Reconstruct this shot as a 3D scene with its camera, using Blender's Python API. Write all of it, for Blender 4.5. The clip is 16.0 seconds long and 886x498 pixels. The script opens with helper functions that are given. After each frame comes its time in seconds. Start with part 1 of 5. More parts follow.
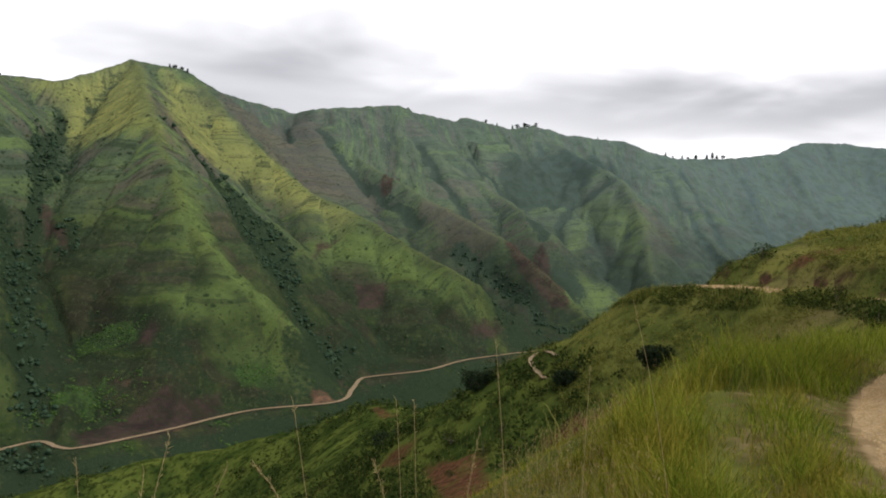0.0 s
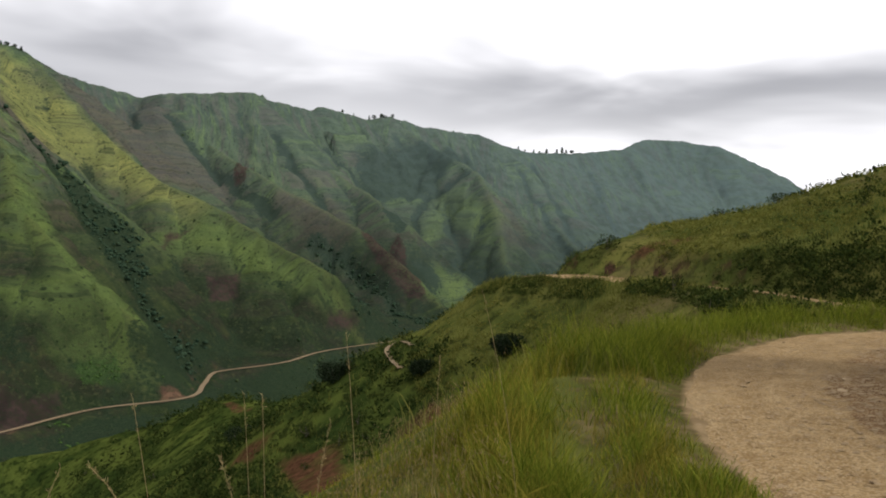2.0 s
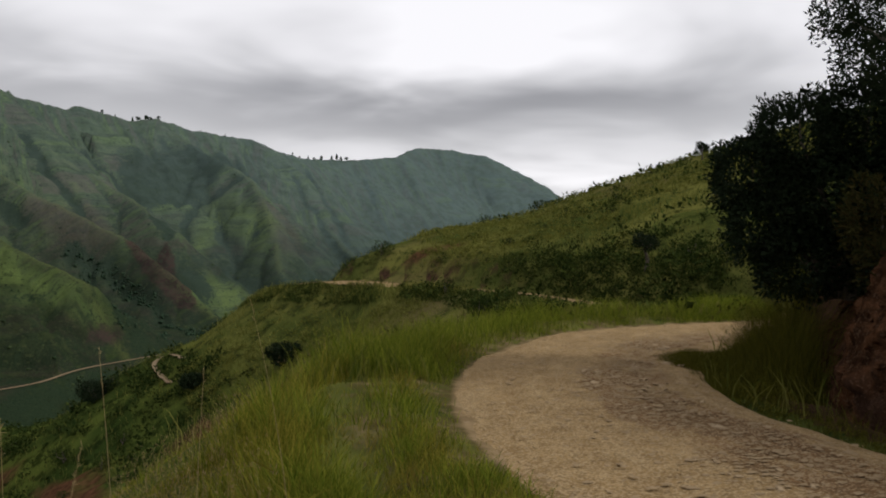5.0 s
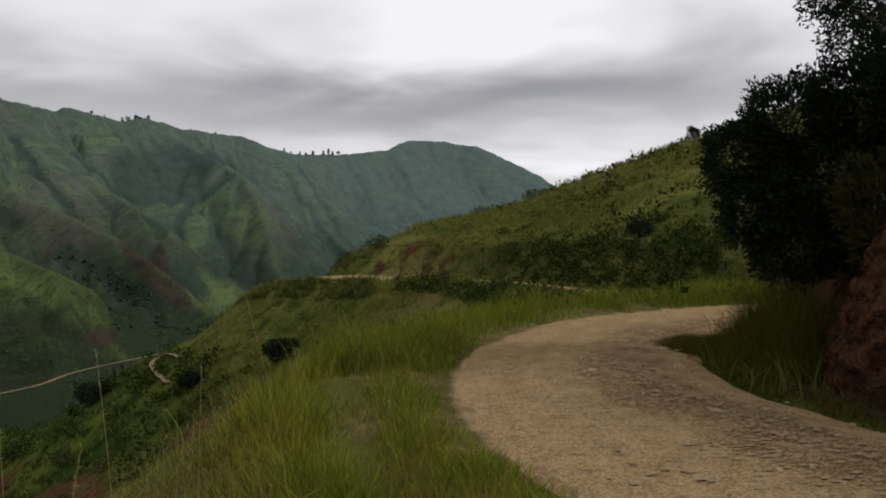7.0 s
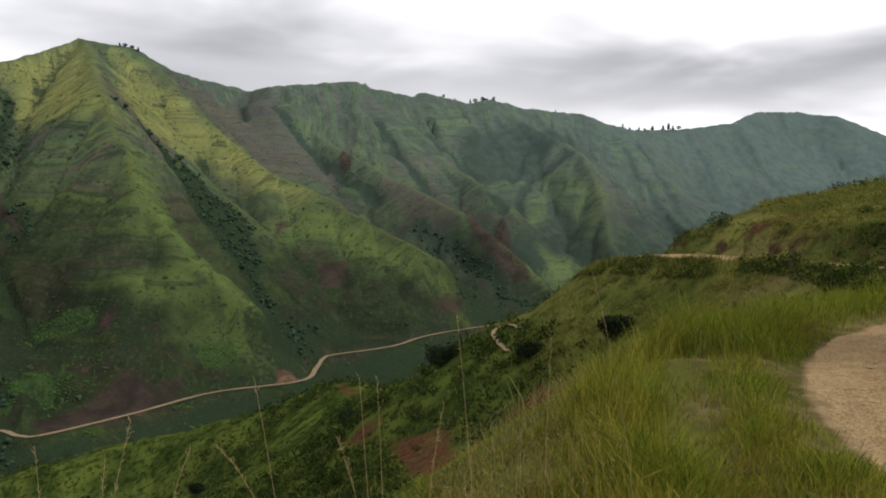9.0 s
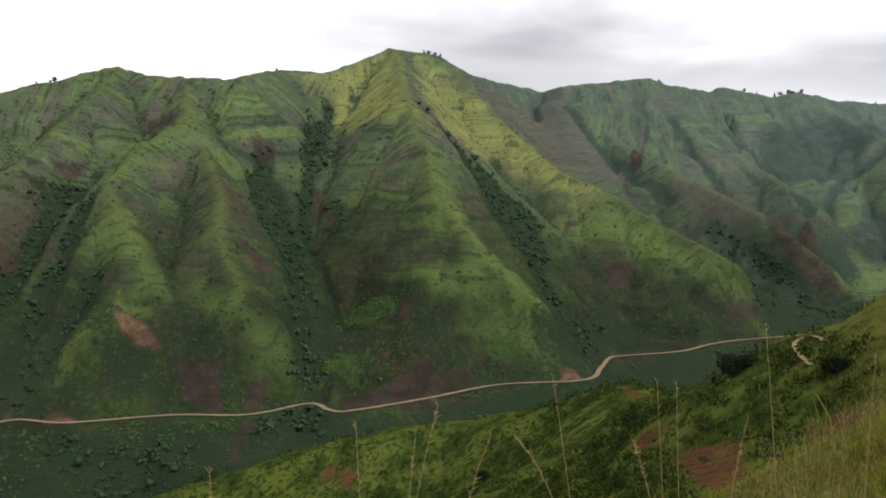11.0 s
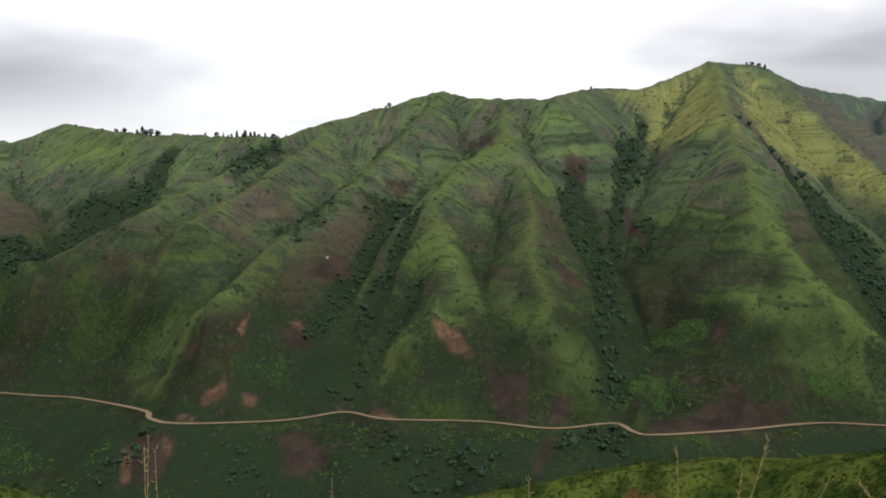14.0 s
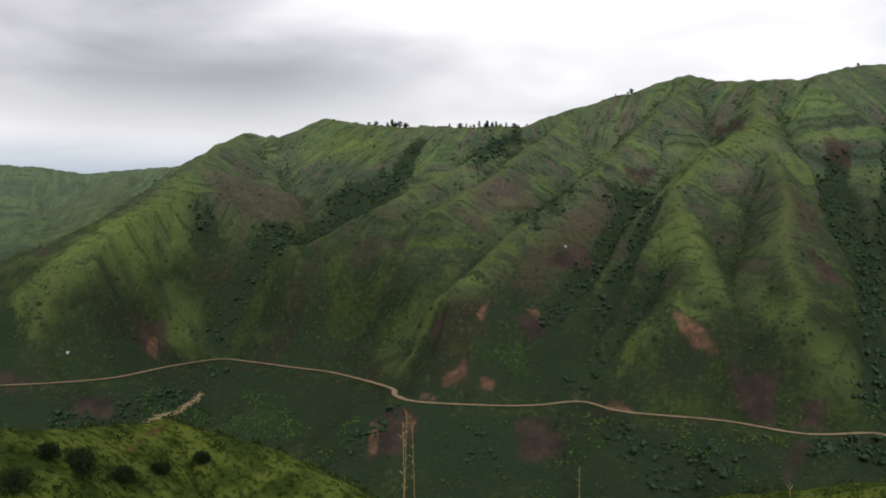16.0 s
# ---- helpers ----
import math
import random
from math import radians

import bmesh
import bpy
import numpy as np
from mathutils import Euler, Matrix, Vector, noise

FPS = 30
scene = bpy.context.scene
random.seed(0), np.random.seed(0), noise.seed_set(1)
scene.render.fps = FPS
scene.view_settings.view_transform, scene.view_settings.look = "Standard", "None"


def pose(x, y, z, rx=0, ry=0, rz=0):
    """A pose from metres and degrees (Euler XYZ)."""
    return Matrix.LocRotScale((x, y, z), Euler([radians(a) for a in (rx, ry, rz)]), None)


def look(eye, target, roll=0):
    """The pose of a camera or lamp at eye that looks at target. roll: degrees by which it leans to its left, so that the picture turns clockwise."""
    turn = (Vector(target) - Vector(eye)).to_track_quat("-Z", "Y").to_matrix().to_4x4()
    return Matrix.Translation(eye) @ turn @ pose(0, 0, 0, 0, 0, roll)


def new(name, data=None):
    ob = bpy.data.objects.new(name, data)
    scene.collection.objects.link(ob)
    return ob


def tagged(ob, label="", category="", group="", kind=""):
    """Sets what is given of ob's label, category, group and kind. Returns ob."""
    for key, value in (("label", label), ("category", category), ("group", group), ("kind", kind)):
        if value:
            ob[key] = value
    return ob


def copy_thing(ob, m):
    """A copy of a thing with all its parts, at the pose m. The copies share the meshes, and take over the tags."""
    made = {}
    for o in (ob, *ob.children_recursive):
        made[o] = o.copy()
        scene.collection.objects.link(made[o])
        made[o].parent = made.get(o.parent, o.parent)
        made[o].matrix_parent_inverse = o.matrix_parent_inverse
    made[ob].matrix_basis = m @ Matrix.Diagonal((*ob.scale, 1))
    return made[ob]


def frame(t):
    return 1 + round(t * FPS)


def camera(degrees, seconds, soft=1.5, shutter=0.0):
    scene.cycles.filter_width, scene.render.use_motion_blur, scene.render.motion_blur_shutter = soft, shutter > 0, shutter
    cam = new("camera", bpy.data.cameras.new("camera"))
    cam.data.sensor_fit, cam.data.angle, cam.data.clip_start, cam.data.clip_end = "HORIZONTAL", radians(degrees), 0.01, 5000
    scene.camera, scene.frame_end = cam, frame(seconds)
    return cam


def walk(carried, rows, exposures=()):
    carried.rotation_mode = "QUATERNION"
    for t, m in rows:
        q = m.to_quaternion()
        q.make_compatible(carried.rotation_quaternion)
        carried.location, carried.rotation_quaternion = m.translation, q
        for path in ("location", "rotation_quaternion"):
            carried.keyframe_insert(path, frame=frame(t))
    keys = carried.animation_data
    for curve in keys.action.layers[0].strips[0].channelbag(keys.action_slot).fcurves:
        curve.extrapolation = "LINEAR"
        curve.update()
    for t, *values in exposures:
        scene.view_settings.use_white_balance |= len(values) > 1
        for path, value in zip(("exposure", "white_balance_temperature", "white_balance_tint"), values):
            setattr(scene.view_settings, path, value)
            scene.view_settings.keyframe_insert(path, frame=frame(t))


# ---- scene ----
EYE, ARM = 1.7, 0.15
# seconds, yaw to the left, pitch, lean to the left
TURNS = [
    (0, 0.00, -2.23, 0.34),
    (0.5, -1.85, -2.02, 0.52),
    (1, -5.18, -2.22, 0.84),
    (1.5, -7.74, -2.63, 0.72),
    (2, -9.60, -2.75, 0.78),
    (2.5, -10.74, -3.02, 0.85),
    (3, -13.10, -2.60, 0.79),
    (3.5, -15.04, -2.78, 0.81),
    (4, -17.72, -2.44, 0.74),
    (4.5, -21.22, -1.97, 0.78),
    (4.7, -22.60, -2.02, 0.85),
    (5.225, -26.00, -2.15, 0.55),
    (5.75, -28.46, -2.33, 0.15),
    (6.275, -28.93, -2.50, -0.20),
    (6.8, -26.50, -2.64, -0.56),
    (7, -24.91, -2.67, -0.86),
    (7.5, -19.13, -2.93, -1.08),
    (8, -12.36, -3.24, -1.42),
    (8.5, -6.61, -3.42, -1.55),
    (9, -2.60, -3.87, -0.93),
    (9.5, 1.93, -3.95, -0.55),
    (10, 6.25, -4.03, -0.70),
    (10.2, 8.28, -3.88, -0.80),
    (12.3, 26.63, -3.62, 0.07),
    (12.5, 27.55, -3.39, 0.08),
    (13, 30.37, -2.89, 0.12),
    (13.5, 33.34, -2.69, 0.02),
    (14, 37.05, -2.41, 0.07),
    (14.5, 41.43, -2.46, 0.16),
    (15, 45.82, -2.72, 0.32),
    (15.5, 49.65, -2.85, 0.13),
    (16, 52.94, -3.20, 0.17),
]


def held(yaw, pitch, lean):
    """The phone held out at arm's length, turned on the spot."""
    a = radians(yaw)
    eye = Vector((-ARM * math.sin(a), ARM * math.cos(a) - ARM, EYE))
    e = radians(pitch)
    ahead = Vector((-math.sin(a) * math.cos(e), math.cos(a) * math.cos(e), math.sin(e)))
    return look(eye, eye + ahead, lean)


cam = camera(54.8, 16.0, soft=1.95)
walk(cam, [(t, held(yaw, pitch, lean)) for t, yaw, pitch, lean in TURNS],
     exposures=[(0.0, 0.2), (1.5, 0.08), (3.5, -0.2), (4.7, -0.42), (7.0, -0.55), (8.0, -0.25), (9.0, 0.0), (10.0, 0.12), (12.5, 0.28), (14.0, 0.08), (16.0, -0.15)])

# ---- light: an overcast sky with a weak, very soft sun ----
SUN_UP, SUN_AZ = 40.0, 238.0   # degrees up; azimuth to the left of straight ahead
world = bpy.data.worlds.new("overcast_sky")
scene.world = world
world.use_nodes = True
wn, wl = world.node_tree.nodes, world.node_tree.links
wn.clear()


def wnode(kind, **values):
    n = wn.new(kind)
    for k, val in values.items():
        n.inputs[k].default_value = val
    return n


def wmath(op, a, b=None, c=None):
    n = wn.new("ShaderNodeMath")
    n.operation = op
    for i, val in enumerate((a, b, c)):
        if val is None:
            continue
        if isinstance(val, (int, float)):
            n.inputs[i].default_value = val
        else:
            wl.new(val, n.inputs[i])
    return n.outputs[0]


coord = wn.new("ShaderNodeTexCoord").outputs["Generated"]
split = wn.new("ShaderNodeSeparateXYZ")
wl.new(coord, split.inputs[0])
up = split.outputs["Z"]
lift = wmath("ADD", wmath("MAXIMUM", up, 0.0), 0.16)
flat = wn.new("ShaderNodeCombineXYZ")
wl.new(wmath("DIVIDE", split.outputs["X"], lift), flat.inputs[0])
wl.new(wmath("DIVIDE", split.outputs["Y"], lift), flat.inputs[1])
sky = wn.new("ShaderNodeTexSky")
sky.sky_type = "NISHITA"
sky.sun_disc = False
sky.sun_elevation, sky.sun_rotation = radians(SUN_UP), radians(-SUN_AZ)
big = wnode("ShaderNodeTexNoise", Scale=0.42, Detail=3.0, Roughness=0.5, Distortion=0.4)
small = wnode("ShaderNodeTexNoise", Scale=1.2, Detail=3.5, Roughness=0.5, Distortion=0.3)
for n in (big, small):
    wl.new(flat.outputs[0], n.inputs["Vector"])
mixed = wmath("ADD", wmath("MULTIPLY", big.outputs["Fac"], 0.55), wmath("MULTIPLY", small.outputs["Fac"], 0.45))
# heavier cloud banks: azimuth to the left, height, spread each way, all in degrees, and weight
azimuth = wmath("MULTIPLY", wmath("ARCTAN2", wmath("MULTIPLY", split.outputs["X"], -1.0), split.outputs["Y"]), 57.296)
rise = wmath("MULTIPLY", wmath("ARCSINE", up), 57.296)
wave = wmath("MULTIPLY", wmath("SUBTRACT", small.outputs["Fac"], 0.5), 7.0)
# the last one lies out of view, added to dim the sky behind
for at, high, across, tall, weight in ((-22, 6.8, 19, 1.8, 0.27), (69, 8.6, 13, 3.0, 0.36), (13, 9.3, 10, 3.0, 0.30), (-32, 3.4, 15, 1.5, -0.24), (-33, 13.0, 10, 2.0, -0.13), (-52, 5, 7, 3, -0.10),
                                       (36, 13.0, 18, 6.0, -0.12), (-6, 14.5, 20, 4.0, -0.10), (-150, 30, 60, 20, 0.12)):
    u = wmath("DIVIDE", wmath("SUBTRACT", azimuth, at), across)
    w = wmath("DIVIDE", wmath("SUBTRACT", wmath("ADD", rise, wave), high), tall)
    bell = wmath("EXPONENT", wmath("MULTIPLY", wmath("ADD", wmath("MULTIPLY", u, u), wmath("MULTIPLY", w, w)), -0.5))
    mixed = wmath("SUBTRACT", mixed, wmath("MULTIPLY", bell, weight))
tone = wn.new("ShaderNodeValToRGB")
tone.color_ramp.elements[0].position, tone.color_ramp.elements[0].color = 0.18, (0.49, 0.485, 0.515, 1)
tone.color_ramp.elements[1].position, tone.color_ramp.elements[1].color = 0.66, (1.45, 1.43, 1.48, 1)
e = tone.color_ramp.elements.new(0.42)
e.color = (0.90, 0.89, 0.925, 1)
wl.new(mixed, tone.inputs[0])
haze = wn.new("ShaderNodeMapRange")
haze.inputs["From Min"].default_value, haze.inputs["From Max"].default_value = 0.02, 0.075
wl.new(up, haze.inputs["Value"])
low = wn.new("ShaderNodeMix")
low.data_type = "RGBA"
low.inputs["A"].default_value = (0.46, 0.58, 0.72, 1)
east = wn.new("ShaderNodeMapRange")
east.inputs["From Min"].default_value, east.inputs["From Max"].default_value = 38.0, 62.0
wl.new(azimuth, east.inputs["Value"])
wl.new(wmath("MAXIMUM", haze.outputs[0], wmath("SUBTRACT", 1.0, east.outputs[0])), low.inputs["Factor"])
wl.new(tone.outputs[0], low.inputs["B"])
cloud = wnode("ShaderNodeBackground", Strength=1.0)
wl.new(low.outputs["Result"], cloud.inputs["Color"])
clear = wnode("ShaderNodeBackground", Strength=0.08)
wl.new(sky.outputs[0], clear.inputs["Color"])
mix = wnode("ShaderNodeMixShader", Fac=0.9)
wl.new(clear.outputs[0], mix.inputs[1])
wl.new(cloud.outputs[0], mix.inputs[2])
wl.new(mix.outputs[0], wn.new("ShaderNodeOutputWorld").inputs["Surface"])

sun = new("sun", bpy.data.lights.new("sun", "SUN"))
sun.data.energy, sun.data.angle, sun.data.color = 2.6, radians(16), (1.0, 0.97, 0.90)
az, el = radians(SUN_AZ), radians(SUN_UP)
sun.matrix_world = look((0, 0, 300), Vector((0, 0, 300)) - Vector((-math.sin(az) * math.cos(el), math.cos(az) * math.cos(el), math.sin(el))))

# ---- the lie of the land ----
# ridge lines of the mountains, metres: along each one the ground falls away on both sides
RIDGES = {
    "crest_left": [(-830, 372, 71.7), (-788, 386, 63.0), (-773, 432, 86.6), (-708, 442, 74.7), (-602, 465, 67.2), (-563, 510, 68.6), (-564, 573, 86.1), (-511, 636, 110.1), (-499, 662, 119.7), (-471, 663, 110.2), (-394, 689, 107.1)],
    "crest_back": [(-394, 689, 107.1), (-424, 827, 136.1), (-383, 847, 131.8), (-367, 887, 146.2), (-340, 930, 169.1)],
    "peak_front": [(-335, 931, 167.8), (-247, 721, 86.6), (-207, 648, 39.8), (-180, 599, 5.5), (-153, 573, -21.1), (-127, 559, -46.4), (-95, 542, -73.6), (-73, 540, -91.3), (-58, 566, -110.1)],
    "peak_right": [(-335, 931, 167.8), (-289, 947, 161.5), (-230, 906, 108.9), (-179, 862, 58.6), (-122, 821, 21.1), (-76, 796, -0.2), (-33, 769, -25.3), (23, 740, -53.4), (69, 709, -81.4), (93, 694, -98.1)],
    "range_right": [(-303, 1037, 166.6), (-319, 1167, 170.1), (-222, 1271, 152.5), (-182, 1229, 153.3), (-73, 1303, 168.3), (-44, 1322, 159.7), (13, 1368, 152.1), (31, 1377, 160.4), (108, 1436, 147.9), (152, 1450, 155.3), (212, 1497, 143.0), (320, 1542, 137.7), (359, 1580, 125.6), (451, 1649, 114.2), (568, 1708, 118.8), (706, 1802, 136.5), (815, 1952, 171.7), (940, 1994, 176.1), (999, 1966, 165.7), (1103, 1961, 125.9), (1264, 1969, 62.2), (1514, 1901, -53.0)],
    "spur_scar": [(-182, 1229, 151.7), (-126, 1163, 86.9), (-46, 1079, 38.6), (30, 1008, -3.3), (74, 969, -28.5), (106, 912, -56.7), (145, 852, -97.9)],
    "spur_cone": [(152, 1450, 153.4), (213, 1379, 100.2), (266, 1278, 57.3), (270, 1221, 29.2), (266, 1130, -25.0), (261, 1048, -78.5)],
    "spur_mid": [(-57, 1313, 167.1), (12, 1233, 76.6), (80, 1149, 26.6), (125, 1073, -6.6)],
    "spur_right": [(359, 1580, 125.6), (384, 1434, 25.0), (405, 1288, -36.6), (414, 1190, -65.0)],
    "spur_farhill": [(940, 1994, 176.1), (802, 1860, 69.8), (707, 1704, -8.7), (623, 1593, -75.2)],
    "knoll_left": [(-498, 661, 118.4), (-471, 591, 84.1), (-454, 498, 31.0), (-440, 412, -8.0), (-430, 344, -46.7), (-445, 303, -76.2), (-493, 297, -104.2)],
    "knoll_front": [(-437, 674, 106.8), (-389, 599, 62.8), (-393, 542, 41.8), (-380, 490, 14.5), (-332, 449, -25.4), (-320, 413, -56.6), (-331, 383, -80.4), (-346, 373, -104.7)],
    "knoll_right": [(-403, 621, 65.0), (-337, 550, 21.3), (-294, 487, -18.0), (-256, 444, -52.6), (-231, 440, -79.5), (-222, 449, -99.0)],
    "left_spur": [(-830, 372, 71.7), (-693, 260, 29.7), (-658, 209, -4.9), (-630, 160, -36.2), (-592, 99, -65.8)],
    "left_front": [(-830, 372, 71.7), (-744, 287, 4.2), (-681, 255, -32.8), (-626, 210, -66.9), (-588, 167, -91.2), (-586, 137, -108.5)],
    "pine_spur": [(-566, 499, 65.2), (-535, 430, 33.9), (-537, 361, 4.3), (-574, 343, -14.2), (-599, 312, -35.5), (-617, 289, -57.7), (-609, 269, -90.8)],
    "mid_spur": [(-561, 570, 83.1), (-503, 432, 22.0), (-497, 368, -3.9), (-515, 336, -44.5), (-519, 305, -91.4)],
    "far_left": [(-1351, 651, 113.1), (-1406, 523, 60.3), (-1527, 477, 55.9), (-1598, 410, 48.2), (-1666, 341, 61.4), (-1725, 296, 66.1)],
    "far_left_spur": [(-1527, 477, 55.9), (-1211, 309, -33.0), (-1033, 186, -70.2)],
}

# wooded gullies that cut down the mountainsides
DELLS = {
    "spur_gully": [(-242, 745), (-203, 719), (-169, 699), (-140, 674), (-115, 623), (-93, 595), (-74, 574)],
    "peak_gully": [(-361, 814), (-323, 692), (-301, 628), (-281, 573), (-238, 479), (-216, 446)],
    "left_gully": [(-396, 508), (-378, 451), (-373, 422), (-363, 405)],
    "toe_gully": [(-347, 429), (-345, 399), (-348, 380), (-351, 367)],
    "mid_gully": [(-337, 612), (-296, 556), (-266, 523)],
    "pass_wood": [(-622, 436), (-615, 413), (-621, 382), (-639, 354), (-607, 301), (-612, 282), (-617, 259), (-612, 245), (-602, 250)],
    "ridge_wood": [(-559, 502), (-562, 470), (-566, 446)],
    "slope_gully": [(-424, 510), (-406, 459), (-390, 403), (-381, 372)],
    "right_face": [(-339, 629), (-309, 600), (-261, 522), (-232, 472)],
    "high_gully": [(-173, 1169), (-122, 1128), (-74, 1074), (-29, 1023)],
    "low_gully": [(10, 974), (54, 945), (91, 879), (121, 809)],
    "cone_gully": [(254, 1285), (187, 1261), (122, 1054)],
    "far_ravine": [(382, 1466), (400, 1361), (400, 1220)],
    "range_a": [(40, 1262), (93, 1217), (123, 1065)],
    "range_b": [(160, 1395), (189, 1337), (158, 1234)],
    "range_d": [(437, 1571), (436, 1452), (435, 1347), (444, 1315)],
    "range_e": [(581, 1656), (563, 1536), (562, 1473)],
    "range_f": [(-35, 1224), (1, 1144), (35, 1093)],
    "spur_low": [(31, 962), (48, 747), (94, 810)],
    "cliff_gully": [(-402, 270), (-407, 254), (-417, 238), (-422, 224)],
    "low_dell": [(-558, 201), (-534, 157), (-540, 119)],
    "low_dell_far": [(-300, 346), (-271, 352), (-243, 352)],
    "toe_scrub": [(-87, 592), (-66, 615)],
}
# spurs of the near hillside
SPURS = {
    "nose": [(31, 68, -2.2), (33, 77, -4.2), (42, 165, -24.0), (47, 215, -35.5), (54, 300, -75)],
    "brow": [(23.3, 66.6, -2.0), (26.2, 67.2, -1.0), (28, 67.6, -0.5), (31.5, 67.5, 0.1), (36, 69, 0.2), (46, 76, 0.3)],
    "shoulder": [(4, 30, -9.5), (5, 60, -14.6), (0, 120, -24.9), (-14, 149, -32), (-42, 165, -43.4), (-77, 168, -51.4), (-114, 164, -65.5)],
    "left_spur": [(-78, -20, -12), (-120, 20, -27), (-142, 49, -35.5), (-128, 60, -40.1), (-112, 66, -43.8)],
}
# middle of the dirt road that the camera stands beside, and its height
LANE = [(4.4, -60, 2.6), (4.5, -20, 0.9), (4.7, 0, -0.05), (4.95, 4, -0.29), (5.47, 7, -0.47), (6.85, 10.15, -0.66), (9.1, 13.1, -0.84),
        (12.2, 15.4, -0.96), (17, 16.4, -1.1), (22, 18.2, -1.4), (24.6, 22, -1.75), (23.6, 26, -2.0), (22.6, 29.5, -2.2),
        (23.4, 36, -2.5), (24.1, 43.8, -2.75), (23.4, 49.5, -2.95), (22.0, 57, -3.15), (19.0, 64.5, -3.5), (18.6, 72, -5), (23, 85, -8.5), (38, 108, -14), (70, 160, -22)]
# the road along the far foot of the valley
VALLEY = [(120, 760), (26, 692), (-10, 640), (-50, 612), (-58, 600), (-60, 566), (-66, 527), (-114, 502), (-147, 457), (-178, 421), (-190, 420), (-207, 430),
          (-228, 400), (-268, 389), (-312, 362), (-343, 360), (-352, 334), (-365, 314), (-398, 284), (-420, 282), (-441, 291), (-501, 286),
          (-528, 275), (-572, 257), (-594, 243), (-588, 204), (-572, 157), (-590, 98), (-640, 20), (-700, -60)]
VALLEY_Z = -114.3
HILL_RISE = [2.0, 2.0, 2.4, 3.8, 7.4, 11.2, 15.0, 25.0, 33.0]   # how far the near hill climbs, by bearing to the right


def bumps(x, y, size, octaves=4, seed=0, gain=0.5):
    """Smooth value noise from -1 to 1 over arrays of places."""
    total, amp, norm = np.zeros_like(x), 1.0, 0.0
    for o in range(octaves):
        u, w = x / size + 17.3 * o + seed * 7.7, y / size - 9.1 * o + seed * 3.1
        i, j = np.floor(u).astype(np.int64), np.floor(w).astype(np.int64)
        f, g = u - i, w - j
        f, g = f * f * (3 - 2 * f), g * g * (3 - 2 * g)

        def cell(a, b):
            h = (a * 374761393 + b * 668265263 + (seed * 31 + o) * 144665) & 0x7FFFFFFF
            h = ((h ^ (h >> 13)) * 1274126177) & 0x7FFFFFFF
            return ((h ^ (h >> 16)) & 0xFFFF) / 32767.5 - 1

        total += amp * ((cell(i, j) * (1 - f) + cell(i + 1, j) * f) * (1 - g) + (cell(i, j + 1) * (1 - f) + cell(i + 1, j + 1) * f) * g)
        norm += amp
        amp, size = amp * gain, size / 2.03
    return total / norm


def smooth(a, b, x):
    t = np.clip((x - a) / (b - a), 0, 1)
    return t * t * (3 - 2 * t)


def along(line, x, y):
    """Distance to a line of places, the side (1: to its right), its height and the way along it, at the nearest spot."""
    best = np.full(x.shape, 1e9)
    side, z, way = np.zeros_like(x), np.zeros_like(x), np.zeros_like(x)
    run = 0.0
    for (ax, ay, az), (bx, by, bz) in zip(line, line[1:]):
        dx, dy = bx - ax, by - ay
        length = math.hypot(dx, dy) + 1e-9
        t = np.clip(((x - ax) * dx + (y - ay) * dy) / length ** 2, 0, 1)
        px, py = x - ax - t * dx, y - ay - t * dy
        d = np.hypot(px, py)
        m = d < best
        best = np.where(m, d, best)
        side = np.where(m, np.where(px * dy - py * dx > 0, 1.0, -1.0), side)
        z, way = np.where(m, az + t * (bz - az), z), np.where(m, run + t * length, way)
        run += length
    return best, side, z, way


def curve(line, n):
    """The same line, rounded: n places for each span."""
    pts, out = [np.array(p, float) for p in line], []
    for i in range(len(pts) - 1):
        a, b, c, d = pts[max(i - 1, 0)], pts[i], pts[i + 1], pts[min(i + 2, len(pts) - 1)]
        for k in range(n):
            t = k / n
            out.append(tuple(0.5 * (2 * b + (c - a) * t + (2 * a - 5 * b + 4 * c - d) * t * t + (3 * b - a - 3 * c + d) * t ** 3)))
    return out + [tuple(pts[-1])]


LANE_FINE = curve(LANE, 5)
VALLEY_FINE = curve([(x, y, VALLEY_Z) for x, y in VALLEY], 4)
STEEP = {"range_right": 0.75, "far_left": 0.5, "far_left_spur": 0.4, "spur_farhill": 0.5, "left_spur": 0.62}


def dells(x, y):
    """How close a place lies to the bottom of a wooded gully, from 0 to 1."""
    m = np.zeros_like(x)
    for line in DELLS.values():
        p = np.array(line, float)
        k = (x > p[:, 0].min() - 45) & (x < p[:, 0].max() + 45) & (y > p[:, 1].min() - 45) & (y < p[:, 1].max() + 45)
        if not k.any():
            continue
        u, w = x[k], y[k]
        d, _, _, way = along([(*q, 0.0) for q in line], u + 7 * bumps(u, w, 30, 3, 25), w + 7 * bumps(u, w, 30, 3, 26))
        m[k] = np.maximum(m[k], np.exp(-(d / (8 + 3 * bumps(u, w, 18, 2, 27))) ** 2))
    return m


